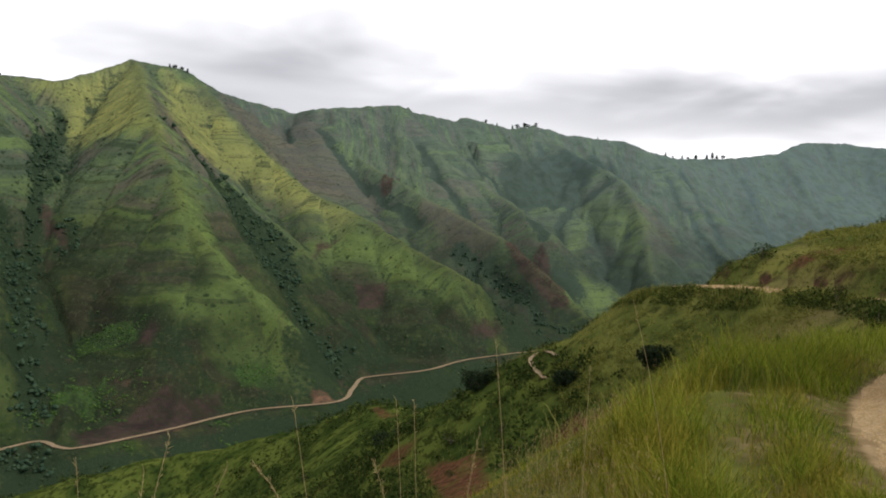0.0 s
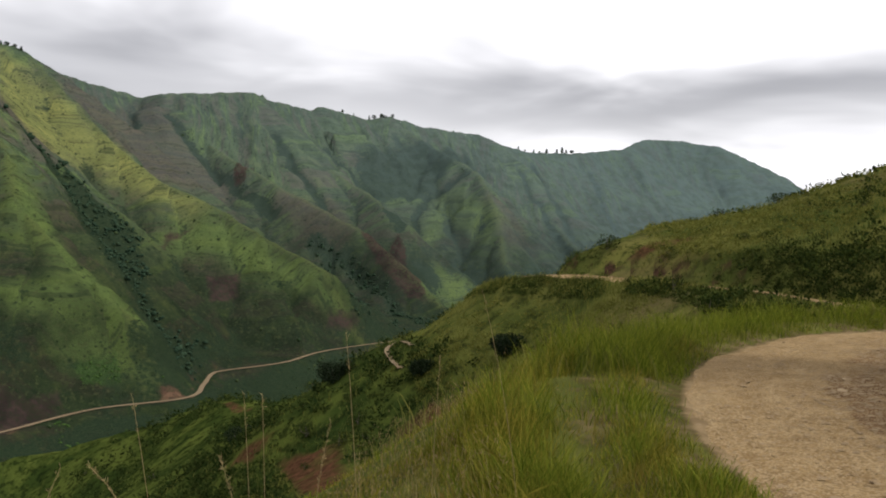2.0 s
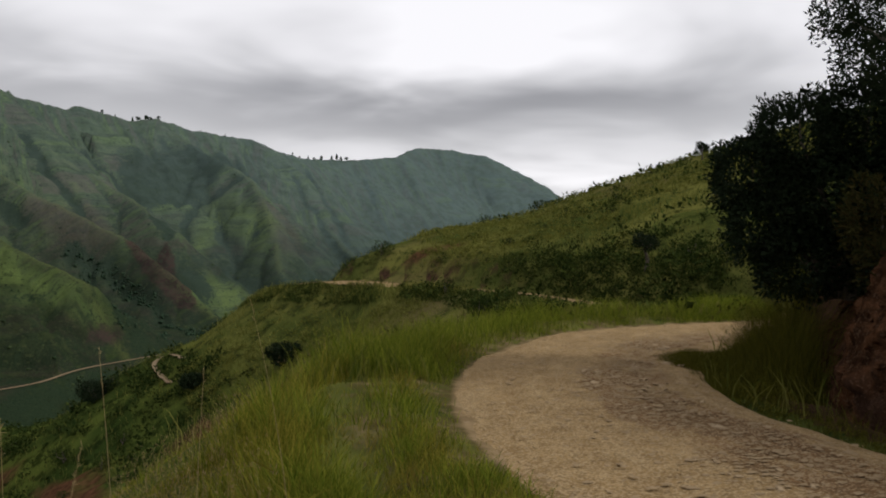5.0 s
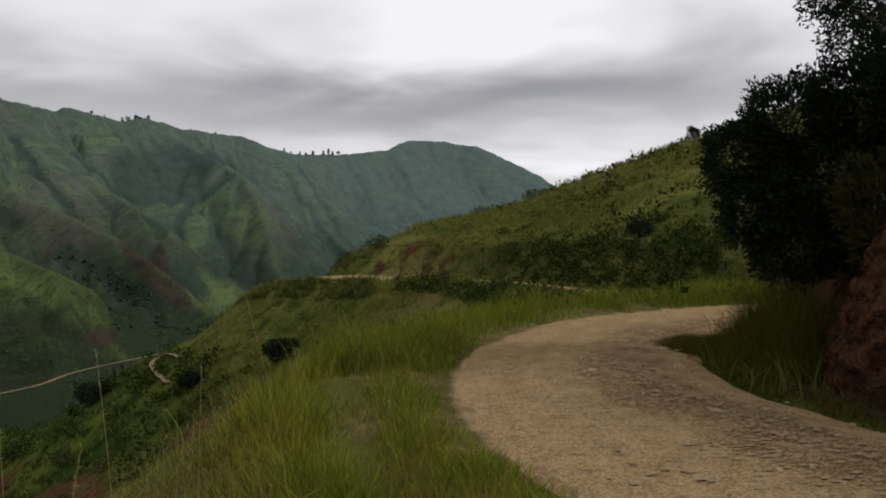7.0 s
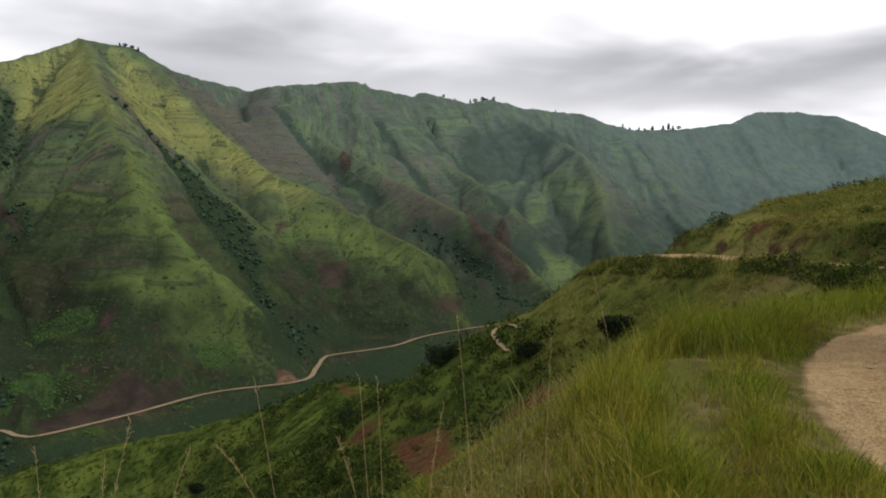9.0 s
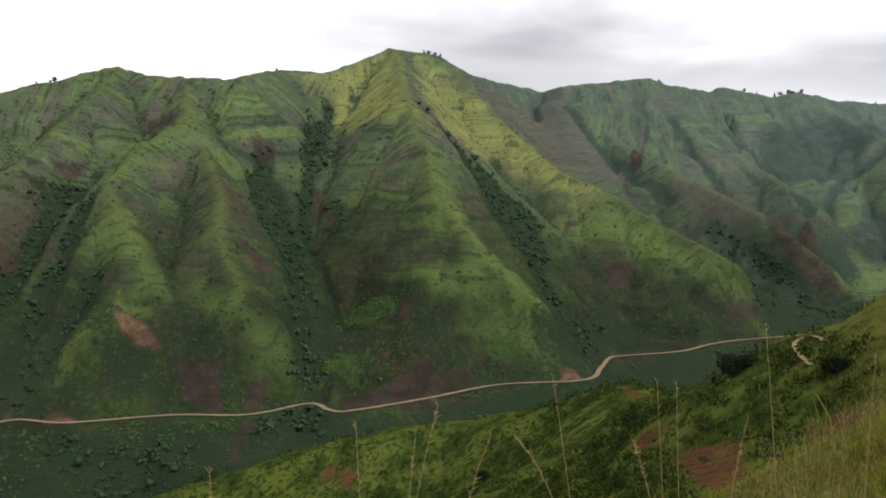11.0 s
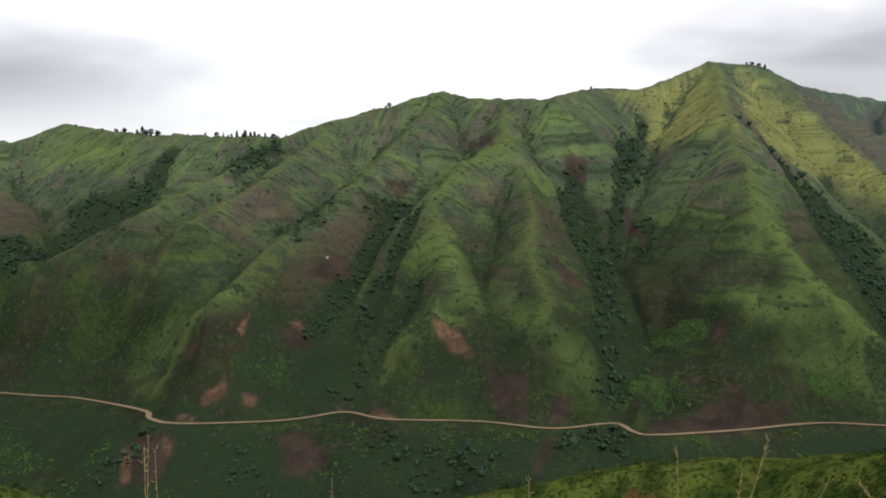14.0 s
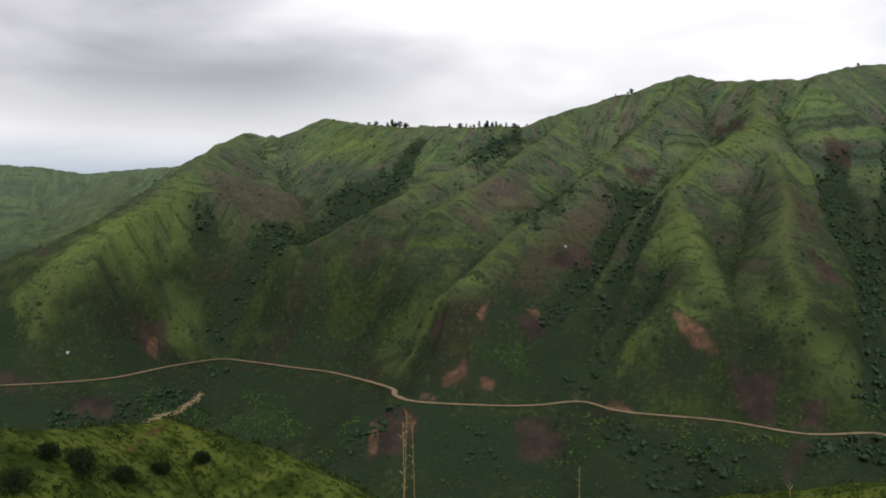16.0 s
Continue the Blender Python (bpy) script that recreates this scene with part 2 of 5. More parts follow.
def mountains(x, y):
    """Height of the far side of the valley, and the distance from the ridge that shapes it."""
    wx = x + 6 * bumps(x, y, 60, 3, 3)
    wy = y + 6 * bumps(x, y, 60, 3, 4)
    top, off, rib = np.full(x.shape, -400.0), np.full(x.shape, 500.0), np.zeros_like(x)
    run = 0.0
    for name, line in RIDGES.items():
        k = STEEP.get(name, 0.95)
        for (ax, ay, az), (bx, by, bz) in zip(line, line[1:]):
            dx, dy = bx - ax, by - ay
            length = math.hypot(dx, dy) + 1e-9
            raw = ((wx - ax) * dx + (wy - ay) * dy) / length ** 2
            t = np.clip(raw, 0, 1)
            d = np.hypot(wx - ax - t * dx, wy - ay - t * dy)
            side = np.where((wx - ax) * dy - (wy - ay) * dx > 0, 1, -1)
            z = az + t * (bz - az) - k * (np.sqrt(d * d + 20) - 4.5)
            m = z > top
            top, off = np.where(m, z, top), np.where(m, d, off)
            rib = np.where(m, run + t * length + side * 1000 + 0.5 * d, rib)
            run += length
        run += 333.0
    rough = np.minimum(1, off / 40)
    rills = np.abs(bumps(rib, 0.12 * off, 34, 2, 6))
    combs = np.abs(bumps(rib, 0.25 * off, 13, 3, 24))
    top += rough * (7.0 * bumps(x, y, 75, 4, 5) + 9.5 * (1 + 1.3 * smooth(850, 1250, np.hypot(x, y))) * (rills - 0.35) + 5.0 * (combs - 0.35) + 4.5 * (0.3 - np.abs(bumps(x, y, 26, 3, 9)))) + 2.2 * bumps(x, y, 11, 3, 8)
    top += rough * 14 * smooth(850, 1250, np.hypot(x, y)) * (0.3 - np.abs(bumps(x, y, 140, 3, 28)))
    return top - 6.5 * dells(x, y), off, rib


def near_hill(x, y):
    """Height of the hillside that the camera stands on."""
    d, side, z, way = along(LANE_FINE, x, y)
    right = np.where(side > 0, d, 0)
    left = np.where(side < 0, d, 0)
    r = np.hypot(x, y)
    # away from the lane the hill follows its own gentle fall
    own = np.interp(y, [-60, -20, 0, 15, 36, 56, 67, 120], [2.6, 0.9, -0.05, -1.0, -2.2, -3.0, -3.2, -4.5])
    away = smooth(5, 13, right)
    z = z * (1 - away) + own * away
    # cut bank, then a slope that eases off uphill
    here = 1 - smooth(11, 26, y)
    tall = ((3.6 - 1.6 * smooth(84, 98, way)) * (1 - 0.75 * smooth(168, 188, way))) * (1 - away) + (1.8 + 1.8 * here) * away
    bearing = np.degrees(np.arctan2(x, np.maximum(y, 1)))
    hill = 16.0 * here + np.interp(bearing, [16, 22, 26, 30, 34, 38, 42, 50, 62], HILL_RISE) * (1 - here)
    lip = 2.5 + 1.2 * (1 - smooth(74, 79, way)) * smooth(42, 44, way)
    bank = -0.12 * smooth(1.6, 2.1, right) + tall * smooth(lip, lip + 2.0, right) + hill * (1 - np.exp(-np.maximum(right - 4.2, 0) * 0.45 / np.maximum(hill, 0.5)))
    ledge = 4.05 - 1.15 * smooth(60, 73, way) - 1.4 * smooth(116, 130, way)
    verge = 0.12 * smooth(1.6, 2.6, left) - 0.74 * np.maximum(np.sqrt(np.maximum(left - ledge, 0) ** 2 + 0.8) - 0.9, 0)
    h = z + bank + verge - 0.45 * np.maximum(r - 112, 0) * smooth(15, 45, y)
    rough = smooth(1.7, 3.5, d)
    h += rough * (0.22 * bumps(x, y, 3.2, 3, 11) + 0.07 * bumps(x, y, 0.8, 2, 12)) + smooth(6, 30, d) * 1.6 * bumps(x, y, 22, 4, 13)
    h += (1 - rough) * (0.025 * bumps(x, y, 1.3, 3, 14))
    for line in SPURS.values():
        e, _, sz, _ = along(line, x + 3 * bumps(x, y, 20, 2, 15), y + 3 * bumps(x, y, 20, 2, 16))
        s = sz - 0.62 * (np.sqrt(e * e + 9) - 3) + smooth(0, 20, r) * (0.9 * bumps(x, y, 14, 3, 17) + 0.3 * bumps(x, y, 4, 2, 18))
        h = np.where(d < 3.6, h, np.maximum(h, s))
    return h


def land(x, y):
    near = near_hill(x, y)
    far, off, _ = mountains(x, y)
    floor = -158 + 3 * bumps(x, y, 40, 3, 21)
    far = np.maximum(far, floor)
    d, side, _, _ = along(VALLEY_FINE, x, y)
    below = side < 0      # the river's side of the valley road
    bed = VALLEY_Z - 0.3
    out = np.maximum(d - 4.5, 0)
    fall = bed - 0.55 * out + smooth(4, 30, d) * (7 * bumps(x, y, 60, 4, 22) + 5 * (0.3 - np.abs(bumps(x, y, 27, 3, 29))))
    wide = np.where(below, np.maximum(np.minimum(far, fall), fall - 0.32 * out), np.clip(far, bed + 0.12 * np.minimum(out, 60), bed + 1.2 * out + 1.2 * np.maximum(out - 18, 0)))
    keep = smooth(520, 700, x * 0 + np.where(below, d, 0))
    far = np.where(d < 4.5, bed, np.maximum(wide * (1 - keep) + far * keep, floor))
    h = np.maximum(near, far)
    return h, near > far, off, d


def height(x, y):
    h = land(np.array([x], float), np.array([y], float))[0]
    return float(h[0])

# ---- materials ----
def material(name):
    m = bpy.data.materials.new(name)
    m.use_nodes = True
    m.node_tree.nodes.clear()
    return m


class Nodes:
    """Short forms for building a node material."""

    def __init__(self, name):
        self.m = material(name)
        self.n, self.l = self.m.node_tree.nodes, self.m.node_tree.links
        self.where = self.n.new("ShaderNodeTexCoord").outputs["Object"]

    def put(self, socket, value):
        if hasattr(value, "is_linked"):
            self.l.new(value, socket)
        else:
            socket.default_value = value

    def noise(self, scale, detail=4.0, rough=0.55, at=None, out="Fac", twist=0.0):
        n = self.n.new("ShaderNodeTexNoise")
        n.inputs["Scale"].default_value, n.inputs["Detail"].default_value = scale, detail
        n.inputs["Roughness"].default_value, n.inputs["Distortion"].default_value = rough, twist
        self.l.new(at or self.where, n.inputs["Vector"])
        return n.outputs[out]

    def step(self, value, a, b, low=0.0, high=1.0):
        n = self.n.new("ShaderNodeMapRange")
        n.interpolation_type = "SMOOTHSTEP"
        for k, v in (("Value", value), ("From Min", a), ("From Max", b), ("To Min", low), ("To Max", high)):
            self.put(n.inputs[k], v)
        return n.outputs[0]

    def math(self, op, a, b=0.0):
        n = self.n.new("ShaderNodeMath")
        n.operation = op
        self.put(n.inputs[0], a), self.put(n.inputs[1], b)
        return n.outputs[0]

    def mix(self, f, a, b, kind="MIX"):
        n = self.n.new("ShaderNodeMix")
        n.data_type, n.blend_type = "RGBA", kind
        self.put(n.inputs["Factor"], f)
        for s, v in (("A", a), ("B", b)):
            self.put(n.inputs[s], v if hasattr(v, "is_linked") else (*v, 1.0))
        return n.outputs["Result"]

    def attribute(self, name, out="Fac"):
        n = self.n.new("ShaderNodeAttribute")
        n.attribute_name = name
        return n.outputs[out]

    def chance(self):
        return self.n.new("ShaderNodeObjectInfo").outputs["Random"]

    def island(self):
        return self.n.new("ShaderNodeNewGeometry").outputs["Random Per Island"]

    def stretched(self, x, y, z):
        n = self.n.new("ShaderNodeMapping")
        n.inputs["Scale"].default_value = (x, y, z)
        self.l.new(self.where, n.inputs["Vector"])
        return n.outputs[0]

    def pair(self, a, b, along_a=1.0, along_b=1.0):
        """A place in a plane from two values, each with its own scale."""
        n = self.n.new("ShaderNodeCombineXYZ")
        self.put(n.inputs[0], self.math("MULTIPLY", a, along_a)), self.put(n.inputs[1], self.math("MULTIPLY", b, along_b))
        return n.outputs[0]

    def cells(self, scale, at=None, out="Color"):
        n = self.n.new("ShaderNodeTexVoronoi")
        n.inputs["Scale"].default_value = scale
        self.l.new(at or self.where, n.inputs["Vector"])
        return n.outputs[out]

    def done(self, color, rough=0.9, bump=None, depth=0.1, lucent=0.0, strength=1.0, gloss=0.3):
        out = self.n.new("ShaderNodeOutputMaterial")
        b = self.n.new("ShaderNodeBsdfPrincipled")
        self.put(b.inputs["Base Color"], color if hasattr(color, "is_linked") else (*color, 1.0))
        self.put(b.inputs["Roughness"], rough)
        b.inputs["Specular IOR Level"].default_value = gloss
        if bump is not None:
            n = self.n.new("ShaderNodeBump")
            n.inputs["Distance"].default_value, n.inputs["Strength"].default_value = depth, strength
            self.l.new(bump, n.inputs["Height"])
            self.l.new(n.outputs[0], b.inputs["Normal"])
        shader = b.outputs[0]
        if lucent:
            t = self.n.new("ShaderNodeBsdfTranslucent")
            self.put(t.inputs["Color"], color if hasattr(color, "is_linked") else (*color, 1.0))
            w = self.n.new("ShaderNodeMixShader")
            w.inputs[0].default_value = lucent
            self.l.new(shader, w.inputs[1]), self.l.new(t.outputs[0], w.inputs[2])
            shader = w.outputs[0]
        self.l.new(shader, out.inputs["Surface"])
        return self.m


def ground_material():
    k = Nodes("hill_grass_and_earth")
    wide, mid, fine, grain = k.noise(0.011, 5), k.noise(0.055, 6, 0.62), k.noise(0.35, 6, 0.68), k.noise(2.2, 4, 0.7)
    fall = k.pair(k.attribute("fall"), k.attribute("drop"), 1.0, 0.16)
    streak, rill = k.noise(0.085, 5, 0.62, fall), k.noise(0.26, 4, 0.65, fall)
    shelf = k.noise(1.0, 4, 0.6, k.stretched(0.022, 0.022, 0.34))

    def edged(name, rough=1.0, soft=0.12):
        """A plot with a ragged edge."""
        v = k.math("ADD", k.attribute(name), k.math("ADD", k.math("MULTIPLY", k.math("SUBTRACT", mid, 0.5), 0.9 * rough), k.math("MULTIPLY", k.math("SUBTRACT", fine, 0.5), 0.7 * rough)))
        return k.step(v, 0.5 - soft, 0.5 + soft)

    grass = k.mix(k.step(wide, 0.42, 0.58), (0.034, 0.048, 0.028), (0.049, 0.069, 0.032))
    grass = k.mix(k.step(streak, 0.51, 0.58, 0.0, 0.80), grass, (0.060, 0.052, 0.037))
    grass = k.mix(k.step(streak, 0.48, 0.39, 0.0, 0.65), grass, (0.074, 0.108, 0.028))
    grass = k.mix(k.step(shelf, 0.54, 0.66, 0.0, 0.16), grass, (0.020, 0.031, 0.018))
    grass = k.mix(k.step(mid, 0.48, 0.38, 0.0, 0.55), grass, (0.026, 0.040, 0.021))
    grass = k.mix(k.step(mid, 0.53, 0.62, 0.0, 0.45), grass, (0.080, 0.100, 0.034))
    grass = k.mix(k.math("MULTIPLY", edged("dry", 1.4, 0.45), 0.85), grass, k.mix(k.step(rill, 0.42, 0.58), (0.042, 0.036, 0.029), (0.072, 0.056, 0.037)))
    # painted lighter and bluer high up, darker low down, for light and haze
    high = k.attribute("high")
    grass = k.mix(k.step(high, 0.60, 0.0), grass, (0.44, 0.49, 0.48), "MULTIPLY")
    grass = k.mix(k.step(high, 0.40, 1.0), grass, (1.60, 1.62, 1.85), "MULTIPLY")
    # sunlit ribs and summit faces, painted as brighter, yellower grass
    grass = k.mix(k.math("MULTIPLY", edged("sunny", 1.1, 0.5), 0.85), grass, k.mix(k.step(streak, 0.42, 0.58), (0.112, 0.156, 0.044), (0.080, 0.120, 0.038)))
    grass = k.mix(k.math("MULTIPLY", edged("sunlit", 0.8, 0.5), 0.9), grass, k.mix(k.step(streak, 0.42, 0.58), (0.250, 0.250, 0.074), (0.170, 0.184, 0.056)))
    # lit ridge lines, painted as a paler green along the crests
    crest = k.math("ADD", k.attribute("crest"), k.math("MULTIPLY", k.math("SUBTRACT", fine, 0.5), 1.6))
    grass = k.mix(k.step(crest, 0.40, 1.0, 0.0, 0.60), grass, (0.092, 0.112, 0.034))
    grass = k.mix(k.math("MULTIPLY", edged("lush", 0.8), 0.8), grass, k.mix(k.step(fine, 0.42, 0.6), (0.020, 0.046, 0.014), (0.050, 0.096, 0.026)))
    grass = k.mix(k.step(rill, 0.52, 0.62, 0.0, 0.60), grass, (0.020, 0.030, 0.016))
    grass = k.mix(k.step(fine, 0.53, 0.64, 0.0, 0.50), grass, (0.015, 0.025, 0.013))
    grass = k.mix(k.step(fine, 0.47, 0.36, 0.0, 0.40), grass, (0.074, 0.086, 0.034))
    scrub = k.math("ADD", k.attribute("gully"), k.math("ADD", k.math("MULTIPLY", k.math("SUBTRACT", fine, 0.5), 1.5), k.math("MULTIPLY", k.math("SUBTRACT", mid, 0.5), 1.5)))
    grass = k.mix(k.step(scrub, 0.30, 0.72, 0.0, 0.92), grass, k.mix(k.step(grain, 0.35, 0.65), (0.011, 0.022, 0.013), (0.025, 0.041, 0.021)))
    # bushes too small to stand out singly
    for size, rare in ((0.15, 0.66), (0.31, 0.64)):
        spot = k.math("MULTIPLY", k.step(k.cells(size), rare, rare + 0.03), k.step(k.math("ADD", k.cells(size, out="Distance"), k.math("MULTIPLY", grain, 0.3)), 0.48, 0.36))
        grass = k.mix(k.math("MULTIPLY", spot, k.step(mid, 0.60, 0.42, 0.25, 0.85)), grass, (0.012, 0.021, 0.011))
    grass = k.mix(k.step(grain, 0.45, 0.65, 0.0, 0.28), grass, (0.060, 0.062, 0.036))
    # distance haze, painted as a bluish tint over the far slopes
    grass = k.mix(k.math("MULTIPLY", k.attribute("haze_tint"), k.step(mid, 0.4, 0.6, 0.60, 0.85)), grass, (0.086, 0.120, 0.122))
    # the near hillside
    near = k.attribute("hither")
    tuft, lea = k.noise(0.9, 5, 0.65), k.noise(0.13, 5, 0.6, twist=0.5)
    turf = k.mix(k.step(lea, 0.40, 0.62), (0.052, 0.064, 0.015), (0.124, 0.122, 0.031))
    turf = k.mix(k.step(tuft, 0.48, 0.66, 0.0, 0.75), turf, (0.014, 0.021, 0.006))
    turf = k.mix(k.step(k.noise(0.07, 4), 0.52, 0.66, 0.0, 0.7), turf, (0.128, 0.104, 0.042))
    steep = k.mix(k.step(lea, 0.38, 0.62), (0.024, 0.038, 0.009), (0.070, 0.088, 0.018))
    steep = k.mix(k.step(tuft, 0.48, 0.60, 0.0, 0.75), steep, (0.008, 0.013, 0.004))
    turf = k.mix(k.attribute("meadow"), turf, steep)
    grass = k.mix(near, grass, turf)
    earth = k.mix(k.step(mid, 0.40, 0.60), (0.030, 0.021, 0.020), (0.054, 0.036, 0.032))
    earth = k.mix(k.step(rill, 0.5, 0.68, 0.0, 0.6), earth, (0.030, 0.028, 0.018))
    earth = k.mix(near, earth, k.mix(k.step(grain, 0.35, 0.65), (0.040, 0.019, 0.011), (0.110, 0.050, 0.027)))
    earth = k.mix(edged("raw", 0.7), earth, k.mix(k.step(rill, 0.4, 0.6), (0.150, 0.088, 0.056), (0.080, 0.047, 0.033)))
    color = k.mix(k.math("MULTIPLY", edged("soil", 1.3, 0.16), k.step(fine, 0.60, 0.45, 0.45, 0.95)), grass, earth)
    rock = k.mix(k.step(grain, 0.35, 0.65), (0.026, 0.017, 0.011), (0.066, 0.037, 0.022))
    cut = k.math("ADD", k.attribute("bank"), k.math("MULTIPLY", k.math("SUBTRACT", fine, 0.5), 0.9))
    color = k.mix(k.step(cut, 0.42, 0.6), color, rock)
    dirt = k.mix(k.step(grain, 0.4, 0.65), (0.170, 0.120, 0.064), (0.250, 0.178, 0.098))
    dirt = k.mix(k.step(k.attribute("track"), 0.85, 0.55), dirt, k.mix(k.step(grain, 0.42, 0.62), (0.070, 0.056, 0.022), (0.150, 0.112, 0.056)))
    track = k.math("ADD", k.attribute("track"), k.math("MULTIPLY", k.math("SUBTRACT", k.noise(1.6, 5, 0.7), 0.5), 1.3))
    color = k.mix(k.step(track, 0.36, 0.62), color, dirt)
    relief = k.math("ADD", k.math("MULTIPLY", k.noise(0.85, 6, 0.72), 0.7), k.math("ADD", k.math("MULTIPLY", fine, 0.9), k.math("ADD", k.math("MULTIPLY", grain, 0.22), k.math("MULTIPLY", shelf, 0.4))))
    relief = k.math("MULTIPLY", relief, k.step(near, 0.0, 0.9, 1.0, 0.03))
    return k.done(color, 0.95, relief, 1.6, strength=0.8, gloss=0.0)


def dirt_material(name, pale, dark, rut=1.0):
    k = Nodes(name)
    wide, mid, grain = k.noise(0.5, 5, 0.6), k.noise(2.2, 5, 0.6), k.noise(38, 4, 0.7)
    color = k.mix(k.step(mid, 0.35, 0.65), pale, dark)
    color = k.mix(k.step(wide, 0.52, 0.68, 0.0, rut), color, (0.105, 0.056, 0.029))
    color = k.mix(k.step(grain, 0.5, 0.72, 0.0, 0.55), color, (0.34, 0.245, 0.14))
    color = k.mix(k.step(grain, 0.48, 0.30, 0.0, 0.5), color, (0.07, 0.05, 0.038))
    relief = k.math("ADD", k.math("MULTIPLY", mid, 0.6), k.math("MULTIPLY", grain, 0.5))
    return k.done(color, 0.95, relief, 0.03, gloss=0.0)


def lane_material():
    """Pale packed dirt: wheel tracks run along it, stones and brown earth lie in a rough seam on its inner side."""
    k = Nodes("pale_gravel_dirt")
    way, off = k.attribute("way"), k.attribute("off")
    run = k.pair(way, off, 0.22, 1.0)
    streak, patch, mid, grain = k.noise(2.4, 5, 0.6, run), k.noise(0.55, 4, 0.55), k.noise(2.4, 5, 0.65), k.noise(30, 4, 0.7)
    color = k.mix(k.step(mid, 0.35, 0.65), (0.290, 0.196, 0.094), (0.216, 0.140, 0.064))
    color = k.mix(k.step(streak, 0.50, 0.66, 0.0, 0.6), color, (0.350, 0.250, 0.130))
    seam = k.math("MULTIPLY", k.step(off, -0.25, 0.35), k.step(off, 1.75, 1.1))
    rough = k.math("ADD", k.math("MULTIPLY", seam, 0.42), k.math("ADD", k.math("MULTIPLY", k.math("SUBTRACT", streak, 0.5), 1.3), k.math("MULTIPLY", k.math("SUBTRACT", patch, 0.5), 1.2)))
    rough = k.step(rough, 0.22, 0.5)
    color = k.mix(k.math("MULTIPLY", rough, 0.85), color, k.mix(k.step(mid, 0.4, 0.6), (0.160, 0.092, 0.044), (0.112, 0.062, 0.030)))
    rubble = k.pair(way, off, 0.6, 1.0)
    pebble, small = k.cells(17.0, rubble), k.cells(52.0)
    chip = k.math("MULTIPLY", k.step(pebble, 0.66, 0.70), k.step(k.math("ADD", k.cells(17.0, rubble, "Distance"), k.math("MULTIPLY", grain, 0.35)), 0.52, 0.36))
    color = k.mix(k.math("MULTIPLY", chip, k.step(rough, 0.0, 1.0, 0.16, 0.45)), color, (0.330, 0.260, 0.170))
    color = k.mix(k.math("MULTIPLY", k.step(small, 0.60, 0.66), 0.45), color, (0.400, 0.310, 0.190))
    color = k.mix(k.math("MULTIPLY", k.step(small, 0.36, 0.30), 0.4), color, (0.075, 0.054, 0.036))
    color = k.mix(k.step(grain, 0.48, 0.30, 0.0, 0.4), color, (0.090, 0.064, 0.042))
    relief = k.math("ADD", k.math("MULTIPLY", mid, 0.6), k.math("ADD", k.math("MULTIPLY", grain, 0.4), k.math("MULTIPLY", chip, 0.5)))
    return k.done(color, 0.95, relief, 0.03, gloss=0.0)


def leaf_material(name, a, b, c=None, lucent=0.25, gloss=0.0, rough=0.8):
    k = Nodes(name)
    color = k.mix(k.island(), a, b)
    if c:
        color = k.mix(k.step(k.noise(0.9, 4, 0.6), 0.49, 0.66), color, c)
    return k.done(color, rough, lucent=lucent, gloss=gloss)


def bark_material(name, a, b):
    k = Nodes(name)
    n = k.noise(9, 5, 0.6, k.stretched(1, 1, 0.2))
    return k.done(k.mix(n, a, b), 0.9, n, 0.02, gloss=0.1)


GROUND = ground_material()
LANE_DIRT = lane_material()
VALLEY_DIRT = dirt_material("yellow_dirt", (0.235, 0.180, 0.115), (0.175, 0.130, 0.080), 0.4)
FAR_SCRUB = leaf_material("far_scrub_leaves", (0.024, 0.040, 0.019), (0.050, 0.070, 0.030), lucent=0.0, gloss=0.0, rough=0.9)
WOOD_LEAF = leaf_material("gully_tree_leaves", (0.019, 0.037, 0.023), (0.038, 0.062, 0.036), lucent=0.0, gloss=0.0, rough=0.9)
CROP_LEAF = leaf_material("crop_leaves", (0.024, 0.050, 0.014), (0.056, 0.098, 0.026), lucent=0.0, gloss=0.0, rough=0.9)
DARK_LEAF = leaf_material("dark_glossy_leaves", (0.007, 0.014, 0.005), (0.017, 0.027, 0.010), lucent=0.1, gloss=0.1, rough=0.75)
TREE_LEAF = leaf_material("tree_leaves", (0.010, 0.016, 0.008), (0.022, 0.030, 0.014), gloss=0.0, rough=0.75)
PINE_LEAF = leaf_material("pine_needles", (0.026, 0.040, 0.028), (0.042, 0.058, 0.038), lucent=0.0)
GRASS = leaf_material("verge_grass_blades", (0.054, 0.072, 0.006), (0.285, 0.245, 0.038), (0.220, 0.165, 0.040), lucent=0.4, gloss=0.0)
LUSH_GRASS = leaf_material("lush_grass_blades", (0.050, 0.086, 0.007), (0.235, 0.250, 0.031), lucent=0.4, gloss=0.0)
SEED = leaf_material("seed_husks", (0.22, 0.145, 0.070), (0.32, 0.24, 0.12), lucent=0.3)
HILL_GRASS = leaf_material("hillside_grass_blades", (0.064, 0.086, 0.015), (0.195, 0.180, 0.045), (0.128, 0.124, 0.027), lucent=0.3, gloss=0.0)
WEED = leaf_material("weed_blades", (0.036, 0.040, 0.006), (0.105, 0.094, 0.015), lucent=0.3, gloss=0.0)
STRAW = leaf_material("dry_straw", (0.20, 0.135, 0.060), (0.38, 0.30, 0.15), lucent=0.2)
HILL_LEAF = leaf_material("hill_bush_leaves", (0.012, 0.022, 0.006), (0.038, 0.052, 0.013), lucent=0.2, gloss=0.0)
SLOPE_SCRUB = leaf_material("slope_scrub_leaves", (0.014, 0.026, 0.007), (0.062, 0.080, 0.018), lucent=0.0, gloss=0.0, rough=0.95)
